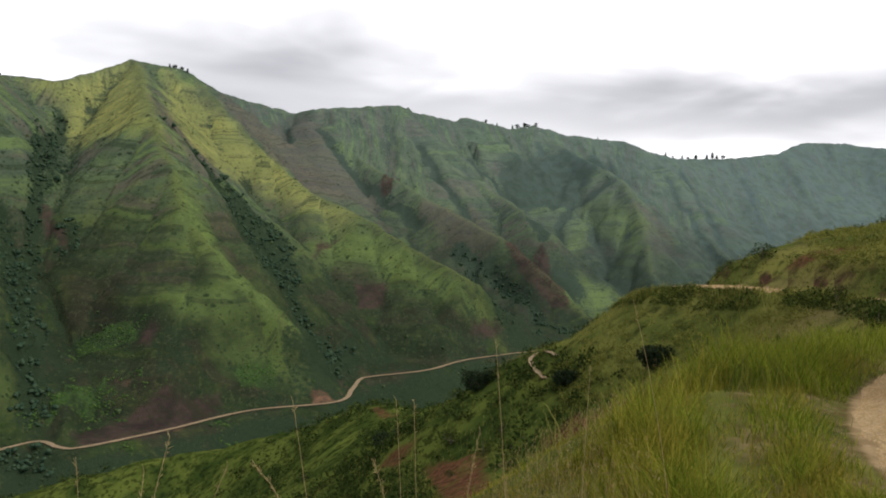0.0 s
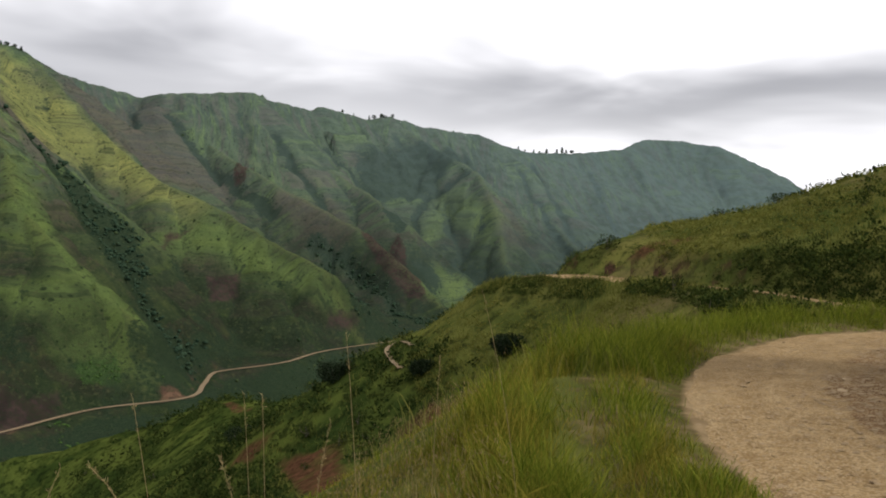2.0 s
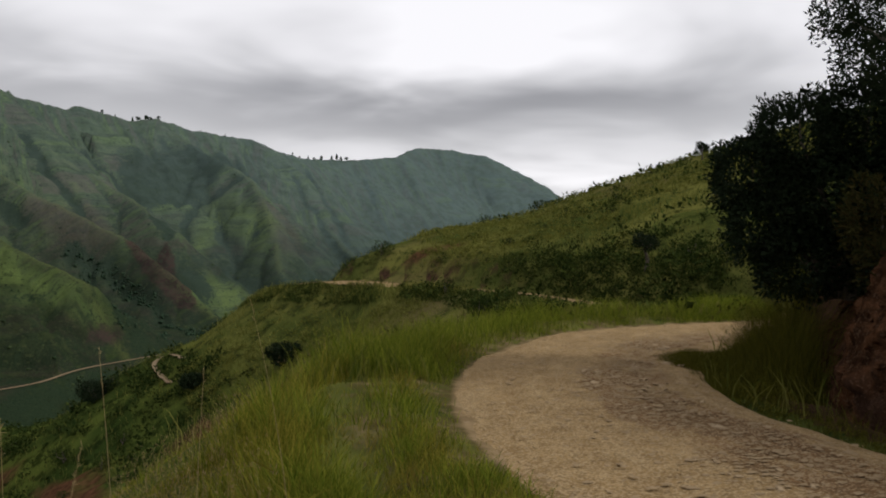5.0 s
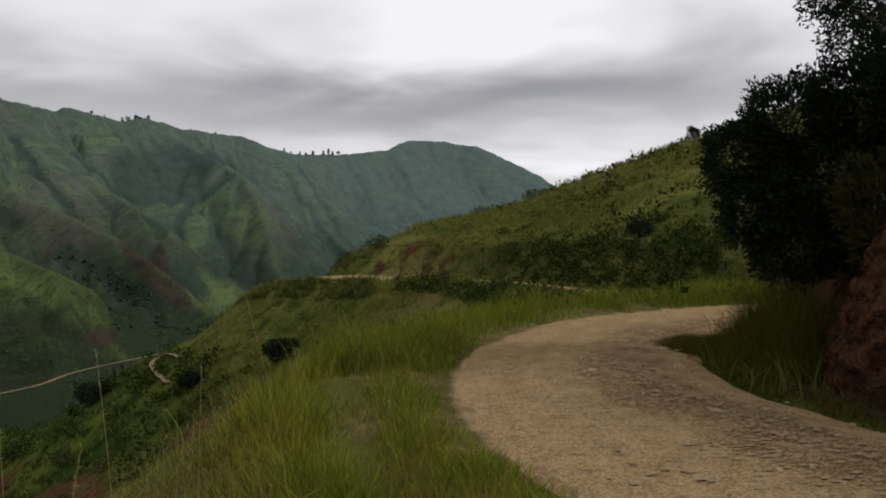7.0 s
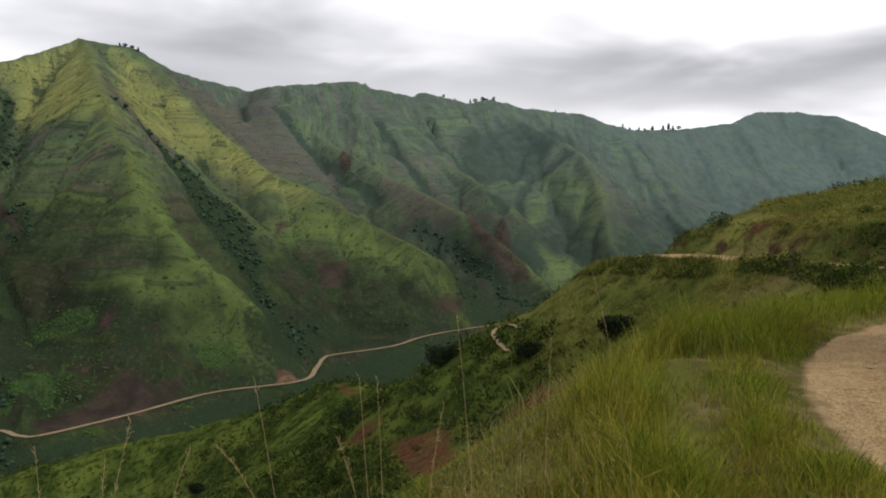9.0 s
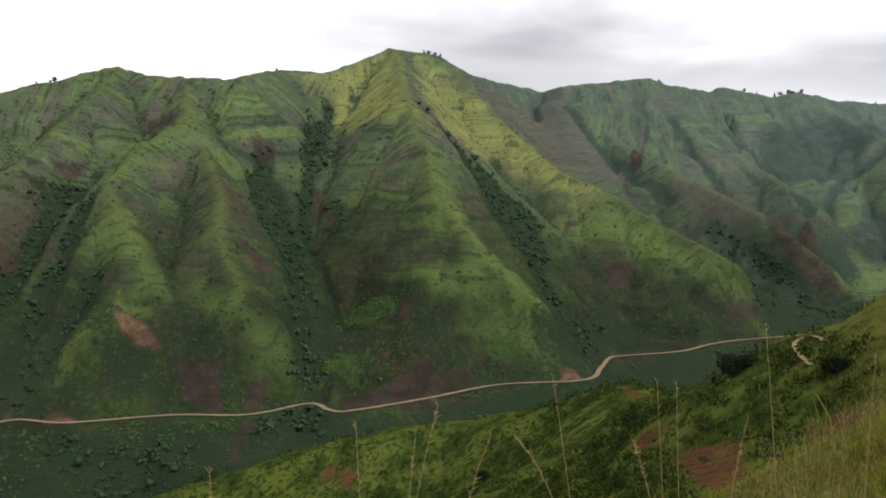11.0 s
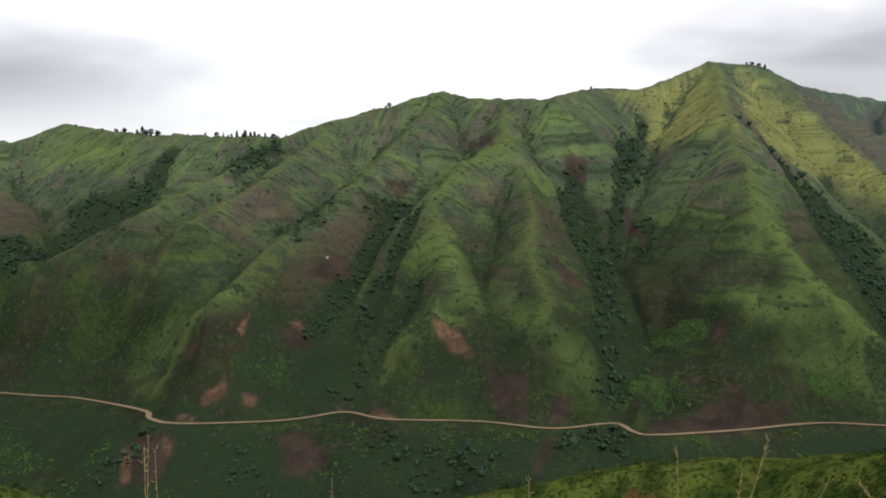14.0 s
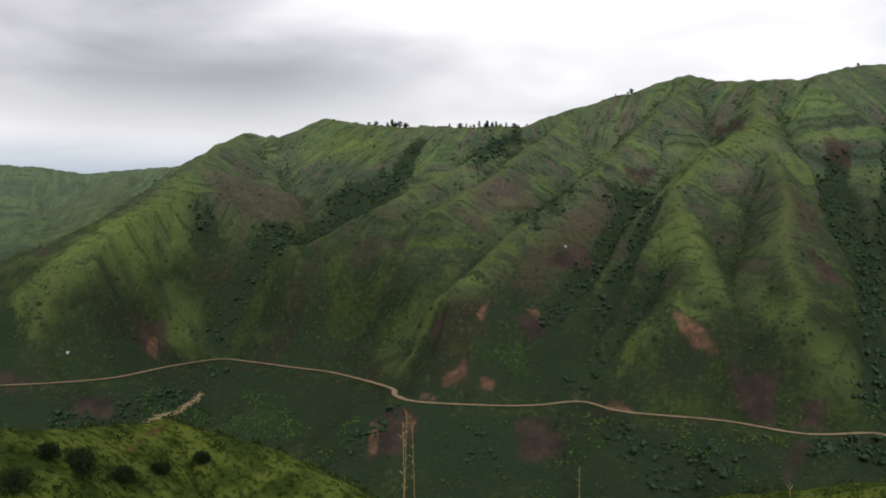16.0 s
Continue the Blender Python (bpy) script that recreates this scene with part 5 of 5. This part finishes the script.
STALKS = [  # azimuth, elevation of the top, distance, droop, side, seed head
    (17.8, -14.0, 3.0, 0.25, -0.9, True), (19.4, -15.9, 2.9, 0.15, -0.4, True), (10.0, -12.1, 3.2, 0.0, 0.6, False), (12.6, -16.0, 3.0, 0.45, 1.2, True),
    (14.2, -16.0, 3.1, 0.40, -0.9, True), (1.9, -12.2, 3.4, 0.0, 0.1, False), (-3.6, -8.5, 3.6, 0.0, 0.3, False),
    (23.4, -14.8, 3.0, 0.0, 0.2, True), (-9.9, -9.9, 3.8, 0.0, -0.2, False), (3.1, -12.2, 3.5, 0.0, 0.2, False),
    (-12.6, -5.4, 4.6, 0.0, 0.9, False), (57.8, -13.7, 2.75, 0.0, -0.2, True), (57.4, -14.6, 2.8, 0.1, 0.2, True), (58.1, -14.3, 2.7, 0.0, 0.1, True), (46.3, -17.0, 2.8, 0.0, 0.1, True), (33.0, -17.4, 3.0, 0.0, 0.2, True),
    (4.6, -16.2, 3.3, 0.3, 0.6, True), (-2.6, -14.2, 3.6, 0.2, -0.5, True),
]
for i, row in enumerate(STALKS):
    stalk(*row, 300 + i)


# ---- stones on the road ----
def stone_mesh(seed):
    rng = np.random.default_rng(seed)
    v, f = ball()
    v = v * (1 + rng.uniform(-0.28, 0.28, (12, 1))) * [1.0, rng.uniform(0.55, 0.9), rng.uniform(0.16, 0.34)]
    me = bpy.data.meshes.new("stone")
    me.from_pydata(v.tolist(), [], f.tolist())
    me.materials.append(STONE)
    return me


def road_stones():
    rng = np.random.default_rng(21)
    shapes = [stone_mesh(80 + i) for i in range(6)]
    for i in range(290):
        way = rng.uniform(63.5, 82)
        rocky = rng.uniform() < 0.7
        off = rng.normal(0.6, 0.45) if rocky else rng.uniform(-1.5, 1.75)
        off = off if -1.5 < off < 1.7 else rng.uniform(-1.2, 1.6)
        x, y, z = lane_spot(way, off)
        s = rng.uniform(0.018, 0.05) * (1.9 if rocky and rng.uniform() < 0.25 else 1)
        ob = new("stone", shapes[i % 6])
        ob.parent = road
        ob.matrix_basis = pose(x, y, z + 0.055 - 0.02 * (abs(off) > 0.5), rng.uniform(-12, 12), rng.uniform(-12, 12), rng.uniform(0, 360)) @ Matrix.Scale(s, 4)
    n = 8000
    way, off = rng.uniform(62.5, 86, n), np.where(rng.uniform(0, 1, n) < 0.6, rng.normal(0.65, 0.45, n), rng.normal(-0.1, 0.95, n))
    ok = (off > -1.7) & (off < 1.6 + 0.25 * rng.uniform(0, 1, n))
    way, off = way[ok], off[ok]
    n = len(way)
    p = np.array([lane_spot(w, o) for w, o in zip(way, off)])
    p[:, 2] += 0.062
    ring = np.array([(math.cos(t), math.sin(t), 0.0) for t in np.arange(5) * 1.2566] + [(0, 0, 0.55)])
    chip = ring[None] * (1 + rng.uniform(-0.4, 0.4, (n, 6, 1))) * (0.005 + 0.034 * rng.uniform(0, 1, (n, 1, 1)) ** 2.2) * [1.25, 0.9, 0.6] + p[:, None]
    fan = np.array([(i, (i + 1) % 5, 5) for i in range(5)])
    mass("gravel", chip.reshape(-1, 3), [(fan[None] + 6 * np.arange(n)[:, None, None]).reshape(-1, 3)], STONE, "loose pale gravel strewn over the dirt road", "gravel", "stuff")


# ---- bushes and trees ----
def leafy(rng, centres, radii, count, length, width, squash=0.85, shell=0.55):
    """Leaves in the outer part of several lobes."""
    k = rng.choice(len(centres), count, p=np.array(radii) ** 2 / np.sum(np.array(radii) ** 2))
    way = rng.normal(0, 1, (count, 3))
    way /= np.linalg.norm(way, axis=1)[:, None]
    r = np.array(radii)[k] * (shell + (1 - shell) * rng.uniform(0, 1, count) ** 0.6) * (1 + 0.22 * np.sin(way[:, 0] * 5 + k) * np.cos(way[:, 1] * 6 + k))
    base = np.array(centres)[k] + way * r[:, None] * [1, 1, squash]
    out = way * 0.7 + rng.normal(0, 0.55, (count, 3)) + [0, 0, 0.15]
    out /= np.linalg.norm(out, axis=1)[:, None]
    return leaf_cards(base, out, rng.normal(0, 1, (count, 3)), length * rng.uniform(0.6, 1.25, count), width * rng.uniform(0.7, 1.2, count))


def shrub(name, place, label, category, lobes, count, leaf, mat, seed, whorls=0, bark=None):
    """A many-stemmed shrub: stems from the ground into each lobe, and leaves."""
    rng = np.random.default_rng(seed)
    ob = thing(name, place, label, category)
    for cx, cy, cz, r in lobes:
        mid = (cx * 0.45 + rng.normal(0, 0.06), cy * 0.45 + rng.normal(0, 0.06), cz * 0.5)
        v, f = tube([(cx * 0.12, cy * 0.12, -0.3), mid, (cx, cy, cz), (cx * 1.05, cy * 1.05, cz + r * 0.5)], [0.05 * r + 0.02, 0.04 * r + 0.014, 0.02 * r + 0.01, 0.006])
        link("branch", v, f, bark or BARK, ob)
    v, f = leafy(rng, [l[:3] for l in lobes], [l[3] for l in lobes], count, leaf[0], leaf[1])
    mass("foliage", v, [f], mat, parent=ob)
    if whorls:
        # leaf rosettes at the tips, along the top
        base, way = [], []
        for _ in range(whorls):
            cx, cy, cz, r = lobes[int(rng.integers(len(lobes)))]
            a, e = rng.uniform(0, 6.28), rng.uniform(0.35, 1.5)
            p = np.array([cx + r * math.cos(a) * math.cos(e) * 0.92, cy + r * math.sin(a) * math.cos(e) * 0.92, cz + r * 0.84 * math.sin(e) + rng.uniform(0.0, 0.06)])
            for k in range(9):
                b = 6.28 * k / 9 + rng.uniform(-0.2, 0.2)
                w = np.array([math.cos(b), math.sin(b), rng.uniform(0.1, 0.9)])
                base.append(p), way.append(w / np.linalg.norm(w))
        v, f = leaf_cards(np.array(base), np.array(way), np.tile([0.0, 0.0, 1.0], (len(base), 1)), leaf[0] * 1.1, leaf[1])
        mass("leaf_rosettes", v, [f], mat, parent=ob)
    return ob


def hill_bush(seed):
    rng = np.random.default_rng(seed)
    n = 3 + seed % 2
    lobes = [(rng.uniform(-0.4, 0.4), rng.uniform(-0.4, 0.4), rng.uniform(0.25, 0.6), rng.uniform(0.35, 0.6)) for _ in range(n)]
    ob = shrub("hillside_bush", (0, 0, 0), "low dark green bush on the grassy hillside", "bush", lobes, 420, (0.13, 0.07), HILL_LEAF, seed)
    return tagged(ob, group="bushes on the near hillside")


def near_bushes():
    rng = np.random.default_rng(31)
    kinds = [hill_bush(400 + i) for i in range(5)]
    n = 4200
    r = np.where(rng.uniform(0, 1, n) < 0.7, rng.uniform(20, 110, n), rng.uniform(60, 230, n))
    a = np.radians(np.where(r < 115, rng.uniform(-56, 45, n), rng.uniform(-8, 86, n)))
    x, y = -r * np.sin(a), r * np.cos(a)
    d, side, _, way = along(LANE_FINE, x, y)
    h, near, _, _ = land(x, y)
    ok = near & (d > 2.6) & ~((side < 0) & (d < 6) & (r < 30)) & ~((way < 94) & (r < 32))
    edge = ((side > 0) & (d > 2.9) & (d < 7) & (way > 96)) | ((side < 0) & (d > 1.9) & (d < 5) & (way > 101))
    ok &= rng.uniform(0, 1, n) < 0.05 + 0.10 * edge + 0.30 * np.maximum(0, bumps(x, y, 14, 2, 91))
    size = 0.3 + 0.9 * rng.uniform(0, 1, n) ** 2.2 * (1 + r / 160) * np.where(edge & (side < 0), 0.7, 1)
    k = np.flatnonzero(ok)[:280]
    for i, j in enumerate(k):
        s = size[j]
        m = pose(x[j], y[j], h[j] - 0.05, 0, 0, rng.uniform(0, 360)) @ Matrix.Diagonal((s, s * rng.uniform(0.8, 1.2), s * rng.uniform(0.6, 0.9), 1))
        if i < 5:
            kinds[i].matrix_basis = m
        else:
            copy_thing(kinds[i % 5], Matrix.Identity(4)).matrix_basis = m
    # a mat of low scrub on the slopes below
    n = 40000
    r = np.where(rng.uniform(0, 1, n) < 0.4, rng.uniform(24, 120, n), np.sqrt(rng.uniform(26 ** 2, 260 ** 2, n)))
    a = np.radians(rng.uniform(-56, 88, n))
    x, y = -r * np.sin(a), r * np.cos(a)
    h, near, _, _ = land(x, y)
    d, side, _, way = along(LANE_FINE, x, y)
    patch = bumps(x, y, 18, 3, 92)
    ok = near & (d > 2.4) & (bare(x, y) < 0.4) & (rng.uniform(0, 1, n) < 0.30 + 1.1 * patch)
    x, y, h, r = x[ok], y[ok], h[ok], r[ok]
    s = rng.uniform(0.10, 0.42, len(x)) ** 1.3 * 1.5 * (0.8 + r / 150)
    v, f = tufts(np.stack([x, y, h - 0.02], -1), s * 1.5, 10, rng)
    mass("slope_scrub", v, [f], SLOPE_SCRUB, "low green scrub and tufts on the near slopes", "scrub", "stuff")
    # brush along the far stretch of the lane: a low belt on its brink, a taller one over its cutting
    rows = []
    for w in rng.uniform(93, 150, 4200):
        upper = rng.uniform() < 0.4
        x, y, z = lane_spot(float(w), float(rng.uniform(2.6, 5.0)) if upper else -float(rng.uniform(2.0, 4.2)))
        az = math.degrees(math.atan2(-x, y))
        if upper and w > 121 and rng.uniform() < 0.6:
            continue
        if not upper and -21.9 < az < -20.4:
            continue
        lump = 0.5 + 0.9 * abs(float(bumps(np.array([w]), np.array([3.0 * upper]), 5, 2, 93)[0]))
        rows.append((x, y, 0.0, float(rng.uniform(0.35, 0.9)) * lump * ((1.0 if w < 121 else 0.5) if upper else (0.95 if w < 122 else 0.8))))
    p = np.array(rows)
    p[:, 2] = land(p[:, 0], p[:, 1])[0] - 0.05
    v, f = tufts(p[:, :3], p[:, 3], 24, rng, 0.27, 0.29)
    mass("lane_brush", v, [f], SLOPE_SCRUB, "dense dark brush along the road cutting", "scrub", "stuff")


near_bushes()


def brow_brush():
    """Dense dark brush on the steep slope just below the verge."""
    rng = np.random.default_rng(35)
    n = 15000
    r = np.where(rng.uniform(0, 1, n) < 0.4, np.sqrt(rng.uniform(9 ** 2, 75 ** 2, n)), np.sqrt(rng.uniform(60 ** 2, 230 ** 2, n)))
    a = np.radians(rng.uniform(-12, 86, n))
    x, y = -r * np.sin(a), r * np.cos(a)
    d, side, _, way = along(LANE_FINE, x, y)
    h, near, _, _ = land(x, y)
    ok = near & (side < 0) & (d > 8.5) & (h < -3.5) & (bare(x, y) < 0.35) & (rng.uniform(0, 1, n) < np.where(r < 75, 0.45, 0.18) + 1.2 * bumps(x, y, np.where(r < 75, 7.0, 16.0), 3, 94))
    x, y, h, r = x[ok], y[ok], h[ok], r[ok]
    s = rng.uniform(0.25, 0.8, len(x)) * (0.8 + r / 110)
    v, f = tufts(np.stack([x, y, h - 0.1], -1), s, 24, rng, 0.34, 0.28)
    mass("brow_brush", v, [f], HILL_LEAF, "dark tangled brush on the steep slope below the verge", "scrub", "stuff")
    # lush weeds filling the hollow before the far stretch of the lane
    n = 16000
    r = np.sqrt(rng.uniform(17 ** 2, 64 ** 2, n))
    a = np.radians(rng.uniform(-50, -8, n))
    x, y = -r * np.sin(a), r * np.cos(a)
    d, side, _, way = along(LANE_FINE, x, y)
    h, near, _, _ = land(x, y)
    ok = (side < 0) & (d > 2.2) & (way > 76) & (bare(x, y) < 0.3) & (rng.uniform(0, 1, n) < 0.45 + 1.1 * bumps(x, y, 4, 3, 99))
    x, y, h = x[ok], y[ok], h[ok]
    s = rng.uniform(0.2, 0.65, len(x))
    n = 15000      # and on the hill above the cutting
    r, a = rng.uniform(58, 120, n), np.radians(rng.uniform(-60, -23, n))
    u, w = -r * np.sin(a), r * np.cos(a)
    d, side, _, way = along(LANE_FINE, u, w)
    ok = (side > 0) & (d > 4) & (rng.uniform(0, 1, n) < 0.5 + 1.0 * bumps(u, w, 8, 3, 100))
    u, w = u[ok], w[ok]
    x, y, h, s = np.append(x, u), np.append(y, w), np.append(h, land(u, w)[0]), np.append(s, rng.uniform(0.25, 0.75, len(u)))
    v, f = tufts(np.stack([x, y, h - 0.05], -1), s, 12, rng, 0.36, 0.17)
    mass("hollow_weeds", v, [f], HILL_GRASS, "lush green weeds filling the hollow beside the road", "weeds", "stuff")


def hill_brush():
    """Dark bushy mounds over the road cutting and in loose lines across the hill above it."""
    rng = np.random.default_rng(37)
    n = 9000
    r, a = rng.uniform(30, 112, n), np.radians(rng.uniform(-56, -19, n))
    x, y = -r * np.sin(a), r * np.cos(a)
    d, side, _, way = along(LANE_FINE, x, y)
    h = land(x, y)[0]
    belt = (d > 2.6) & (d < 8.0) & (way < 124)
    ok = (side > 0) & (d > 2.6) & (rng.uniform(0, 1, n) < np.where(belt, 0.40 + 0.5 * bumps(x, y, 3, 2, 102), np.clip(1.3 * bumps(x, y, 7, 3, 103) - 0.32, 0.015, 0.45)))
    x, y, h, belt = x[ok], y[ok], h[ok], belt[ok]
    s = rng.uniform(0.3, 0.8, len(x)) * np.where(belt, 1.15, 0.85) * np.where(rng.uniform(0, 1, len(x)) < 0.1, 1.5, 1)
    v, f = tufts(np.stack([x, y, h - 0.1], -1), s, 64, rng, 0.17, 0.3)
    mass("hill_brush", v, [f], HILL_LEAF, "dark bushy mounds on the hillside above the road cutting", "scrub", "stuff")


brow_brush()
hill_brush()
# bushes and small trees that stand out on the near slopes
for azimuth, r, s, seed in ((-2.6, 67.5, 1.7, 1), (-14.1, 56.0, 1.4, 2), (-8.5, 60.0, 1.0, 10), (3.9, 84.0, 2.0, 3), (76.6, 113.0, 2.4, 4), (78.2, 111.6, 2.0, 5), (76.1, 110.9, 2.9, 6), (73.8, 118.5, 2.6, 11), (80.0, 101.1, 2.4, 12), (71.5, 125.0, 2.2, 13), (69.0, 140.9, 2.0, 14), (18.2, 120.0, 2.4, 7), (2.5, 92.0, 2.2, 8), (14.0, 130.0, 1.8, 9)):
    x, y = -r * math.sin(radians(azimuth)), r * math.cos(radians(azimuth))
    rng = np.random.default_rng(500 + seed)
    lobes = [(rng.uniform(-0.55, 0.55) * s, rng.uniform(-0.4, 0.4) * s, rng.uniform(0.3, 0.6) * s, rng.uniform(0.35, 0.55) * s) for _ in range(5)]
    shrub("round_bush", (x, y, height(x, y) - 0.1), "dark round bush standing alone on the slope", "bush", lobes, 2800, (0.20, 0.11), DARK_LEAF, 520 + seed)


def small_tree(azimuth, r, tall, seed):
    rng = np.random.default_rng(seed)
    x, y = -r * math.sin(radians(azimuth)), r * math.cos(radians(azimuth))
    ob = thing("small_tree", (x, y, height(x, y) - 0.1), "small dark flat-crowned tree above the far road cut", "tree")
    v, f = tube([(0, 0, -0.2), (0.1, 0, tall * 0.3), (-0.05, 0.05, tall * 0.6)], [0.12, 0.10, 0.07])
    link("trunk", v, f, BARK, ob)
    lobes = []
    for k in range(6):
        a = 6.28 * k / 6
        c = (math.cos(a) * tall * 0.2, math.sin(a) * tall * 0.2, tall * rng.uniform(0.62, 0.95))
        v, f = tube([(-0.05, 0.05, tall * 0.55), (c[0] * 0.5, c[1] * 0.5, tall * 0.68), c], [0.06, 0.04, 0.015])
        link("limb", v, f, BARK, ob)
        lobes.append((*c, tall * rng.uniform(0.16, 0.24)))
    v, f = leafy(rng, [l[:3] for l in lobes], [l[3] for l in lobes], 2200, 0.10, 0.055, 0.75)
    mass("crown", v, [f], DARK_LEAF, parent=ob)


small_tree(-38.0, 44.6, 1.8, 601)
small_tree(-41.3, 83.5, 1.7, 602)



def hut(x, y, turn):
    """A whitewashed house with tin roof and door, shrunk to fit the camera's view."""
    ob = thing("small_house", (x, y, height(x, y) - 0.2), "tiny white house with a grey tin roof on the far slope", "house", "houses on the far slopes")
    ob.rotation_euler, ob.scale = (0, 0, radians(turn)), (0.38, 0.38, 0.38)
    v = [(sx * 2.2, sy * 1.6, z) for z in (-0.8, 2.3) for sx, sy in ((-1, -1), (1, -1), (1, 1), (-1, 1))] + [(-2.2, 0, 3.3), (2.2, 0, 3.3)]
    link("wall", v, [(0, 1, 5, 4), (2, 3, 7, 6), (1, 2, 6, 9, 5), (3, 0, 4, 8, 7), (3, 2, 1, 0)], WHITEWASH, ob)
    v = [(sx * 2.5, sy, z + dz) for dz in (0.05, 0.13) for sx in (-1, 1) for sy, z in ((-1.9, 2.1), (0, 3.3), (1.9, 2.1))]
    link("roof", v, [(0, 1, 4, 3), (1, 2, 5, 4), (6, 9, 10, 7), (7, 10, 11, 8), (0, 3, 9, 6), (2, 8, 11, 5), (0, 6, 7, 1), (1, 7, 8, 2), (3, 4, 10, 9), (4, 5, 11, 10)], TIN, ob)
    v = [(sx * 0.45, -1.6 - o, z) for o in (0.0, 0.05) for sx in (-1, 1) for z in (0.0, 2.0)]
    link("door", v, [(4, 6, 7, 5), (0, 4, 5, 1), (2, 3, 7, 6), (1, 5, 7, 3)], BARK, ob)


hut(-414, 417, 30)
hut(-593, 139, 60)

# the big shrub on the bank beside the bend
BX, BY = 11.75, 10.0
shrub("bank_shrub", (BX, BY, 0.75), "dense dark evergreen shrub growing on the cut bank", "shrub",
      [(-1.15, 0.75, 1.7, 0.75), (-0.6, 0.3, 2.3, 0.85), (0.1, -0.4, 2.5, 0.85), (0.7, -1.1, 2.4, 0.9), (-0.9, 0.6, 0.9, 0.8), (-0.3, 0.1, 1.3, 0.95),
       (0.4, -0.7, 1.3, 1.0), (1.0, -1.5, 1.6, 0.9), (-0.5, 0.3, 0.3, 0.8), (0.5, -0.9, 0.3, 0.9)],
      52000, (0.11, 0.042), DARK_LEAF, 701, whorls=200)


def bank_tree(x, y):
    rng = np.random.default_rng(711)
    ob = thing("bank_tree", (x, y, height(x, y) - 0.2), "tall dark leafy tree leaning over the cut bank", "tree")
    v, f = tube([(0, 0, -0.3), (-0.1, 0.05, 1.2), (-0.15, 0.2, 2.4), (-0.1, 0.3, 3.8), (0.1, 0.3, 5.4)], [0.2, 0.17, 0.14, 0.10, 0.04], 8)
    link("trunk", v, f, BARK, ob)
    lobes = []
    for k in range(14):
        a, z = 2.4 * k, rng.uniform(1.6, 5.8)
        reach = rng.uniform(0.7, 1.5) * (1.15 - 0.09 * z)
        c = (math.cos(a) * reach, math.sin(a) * reach + 0.2, z)
        v, f = tube([(-0.12, 0.15, max(z - 1.2, 0.8)), (c[0] * 0.5, c[1] * 0.5, z - 0.4), c], [0.06, 0.04, 0.012])
        link("limb", v, f, BARK, ob)
        lobes.append((*c, rng.uniform(0.5, 0.85)))
    v, f = leafy(rng, [l[:3] for l in lobes], [l[3] for l in lobes], 22000, 0.09, 0.04, 0.8, 0.3)
    mass("crown", v, [f], TREE_LEAF, parent=ob)


bank_tree(12.0, 8.6)
shrub("dry_shrub", (10.3, 7.6, 1.4), "brownish dry shrub hanging on the red bank", "shrub",
      [(-0.2, 0.3, 0.2, 0.6), (-0.35, 0.0, -0.2, 0.5), (0.1, 0.5, 0.5, 0.6)], 2600, (0.11, 0.03), DRY_LEAF, 721)


# ---- the cut bank of red earth and rock ----
def earth_bank():
    ways, ups = np.linspace(44, 79, 230), np.linspace(0, 1.35, 60)
    rows = []
    for w in ways:
        for u in ups:
            x, y, z = lane_spot(float(w), 2.95 + 0.6 * float(smooth(67.5, 71.5, w)) + 1.4 * min(u, 1) ** 1.25 + 6 * max(u - 1, 0))
            rows.append((x, y, z - 0.25 + (4.1 - 1.7 * float(smooth(69, 73, w))) * min(u, 1)))
    p = np.array(rows)
    over = np.tile(smooth(1.0, 1.3, ups), len(ways))      # the top runs back into the hill
    p[:, 2] += over * (land(p[:, 0], p[:, 1])[0] - 0.15 - p[:, 2])
    n = bumps(p[:, 1] * 1.0, p[:, 2] * 1.3, 0.9, 4, 95) * 0.30 + np.abs(bumps(p[:, 1], p[:, 2] * 1.6, 0.45, 3, 96)) * 0.36 + bumps(p[:, 1], p[:, 2], 0.2, 2, 97) * 0.12
    fade = np.tile(smooth(0, 0.08, ups) * 0.9 + 0.1, len(ways))
    ends = np.repeat(smooth(44, 46, ways) * (1 - smooth(76, 79, ways)), len(ups))
    p[:, 0] -= n * fade
    p[:, 0] += (1 - ends) * 0.6
    m = len(ups)
    i, j = np.meshgrid(np.arange(len(ways) - 1), np.arange(m - 1), indexing="ij")
    q = np.stack([i * m + j, (i + 1) * m + j, (i + 1) * m + j + 1, i * m + j + 1], -1).reshape(-1, 4)
    mass("earth_bank", p, [q], BANK, "cut bank of crumbling red-brown earth and rock", "bank", "structure")
    rng = np.random.default_rng(98)
    k = rng.choice(len(p), 1500)
    keep = p[k]
    v, f = clumps(keep + rng.normal(0, 0.02, keep.shape), rng.uniform(0.012, 0.055, len(keep)), 0.8, rng, 0.6)
    mass("bank_rocks", v, [f], BANK, "lumps of broken red rock in the cut bank", "rocks", "stuff")


earth_bank()
road_stones()
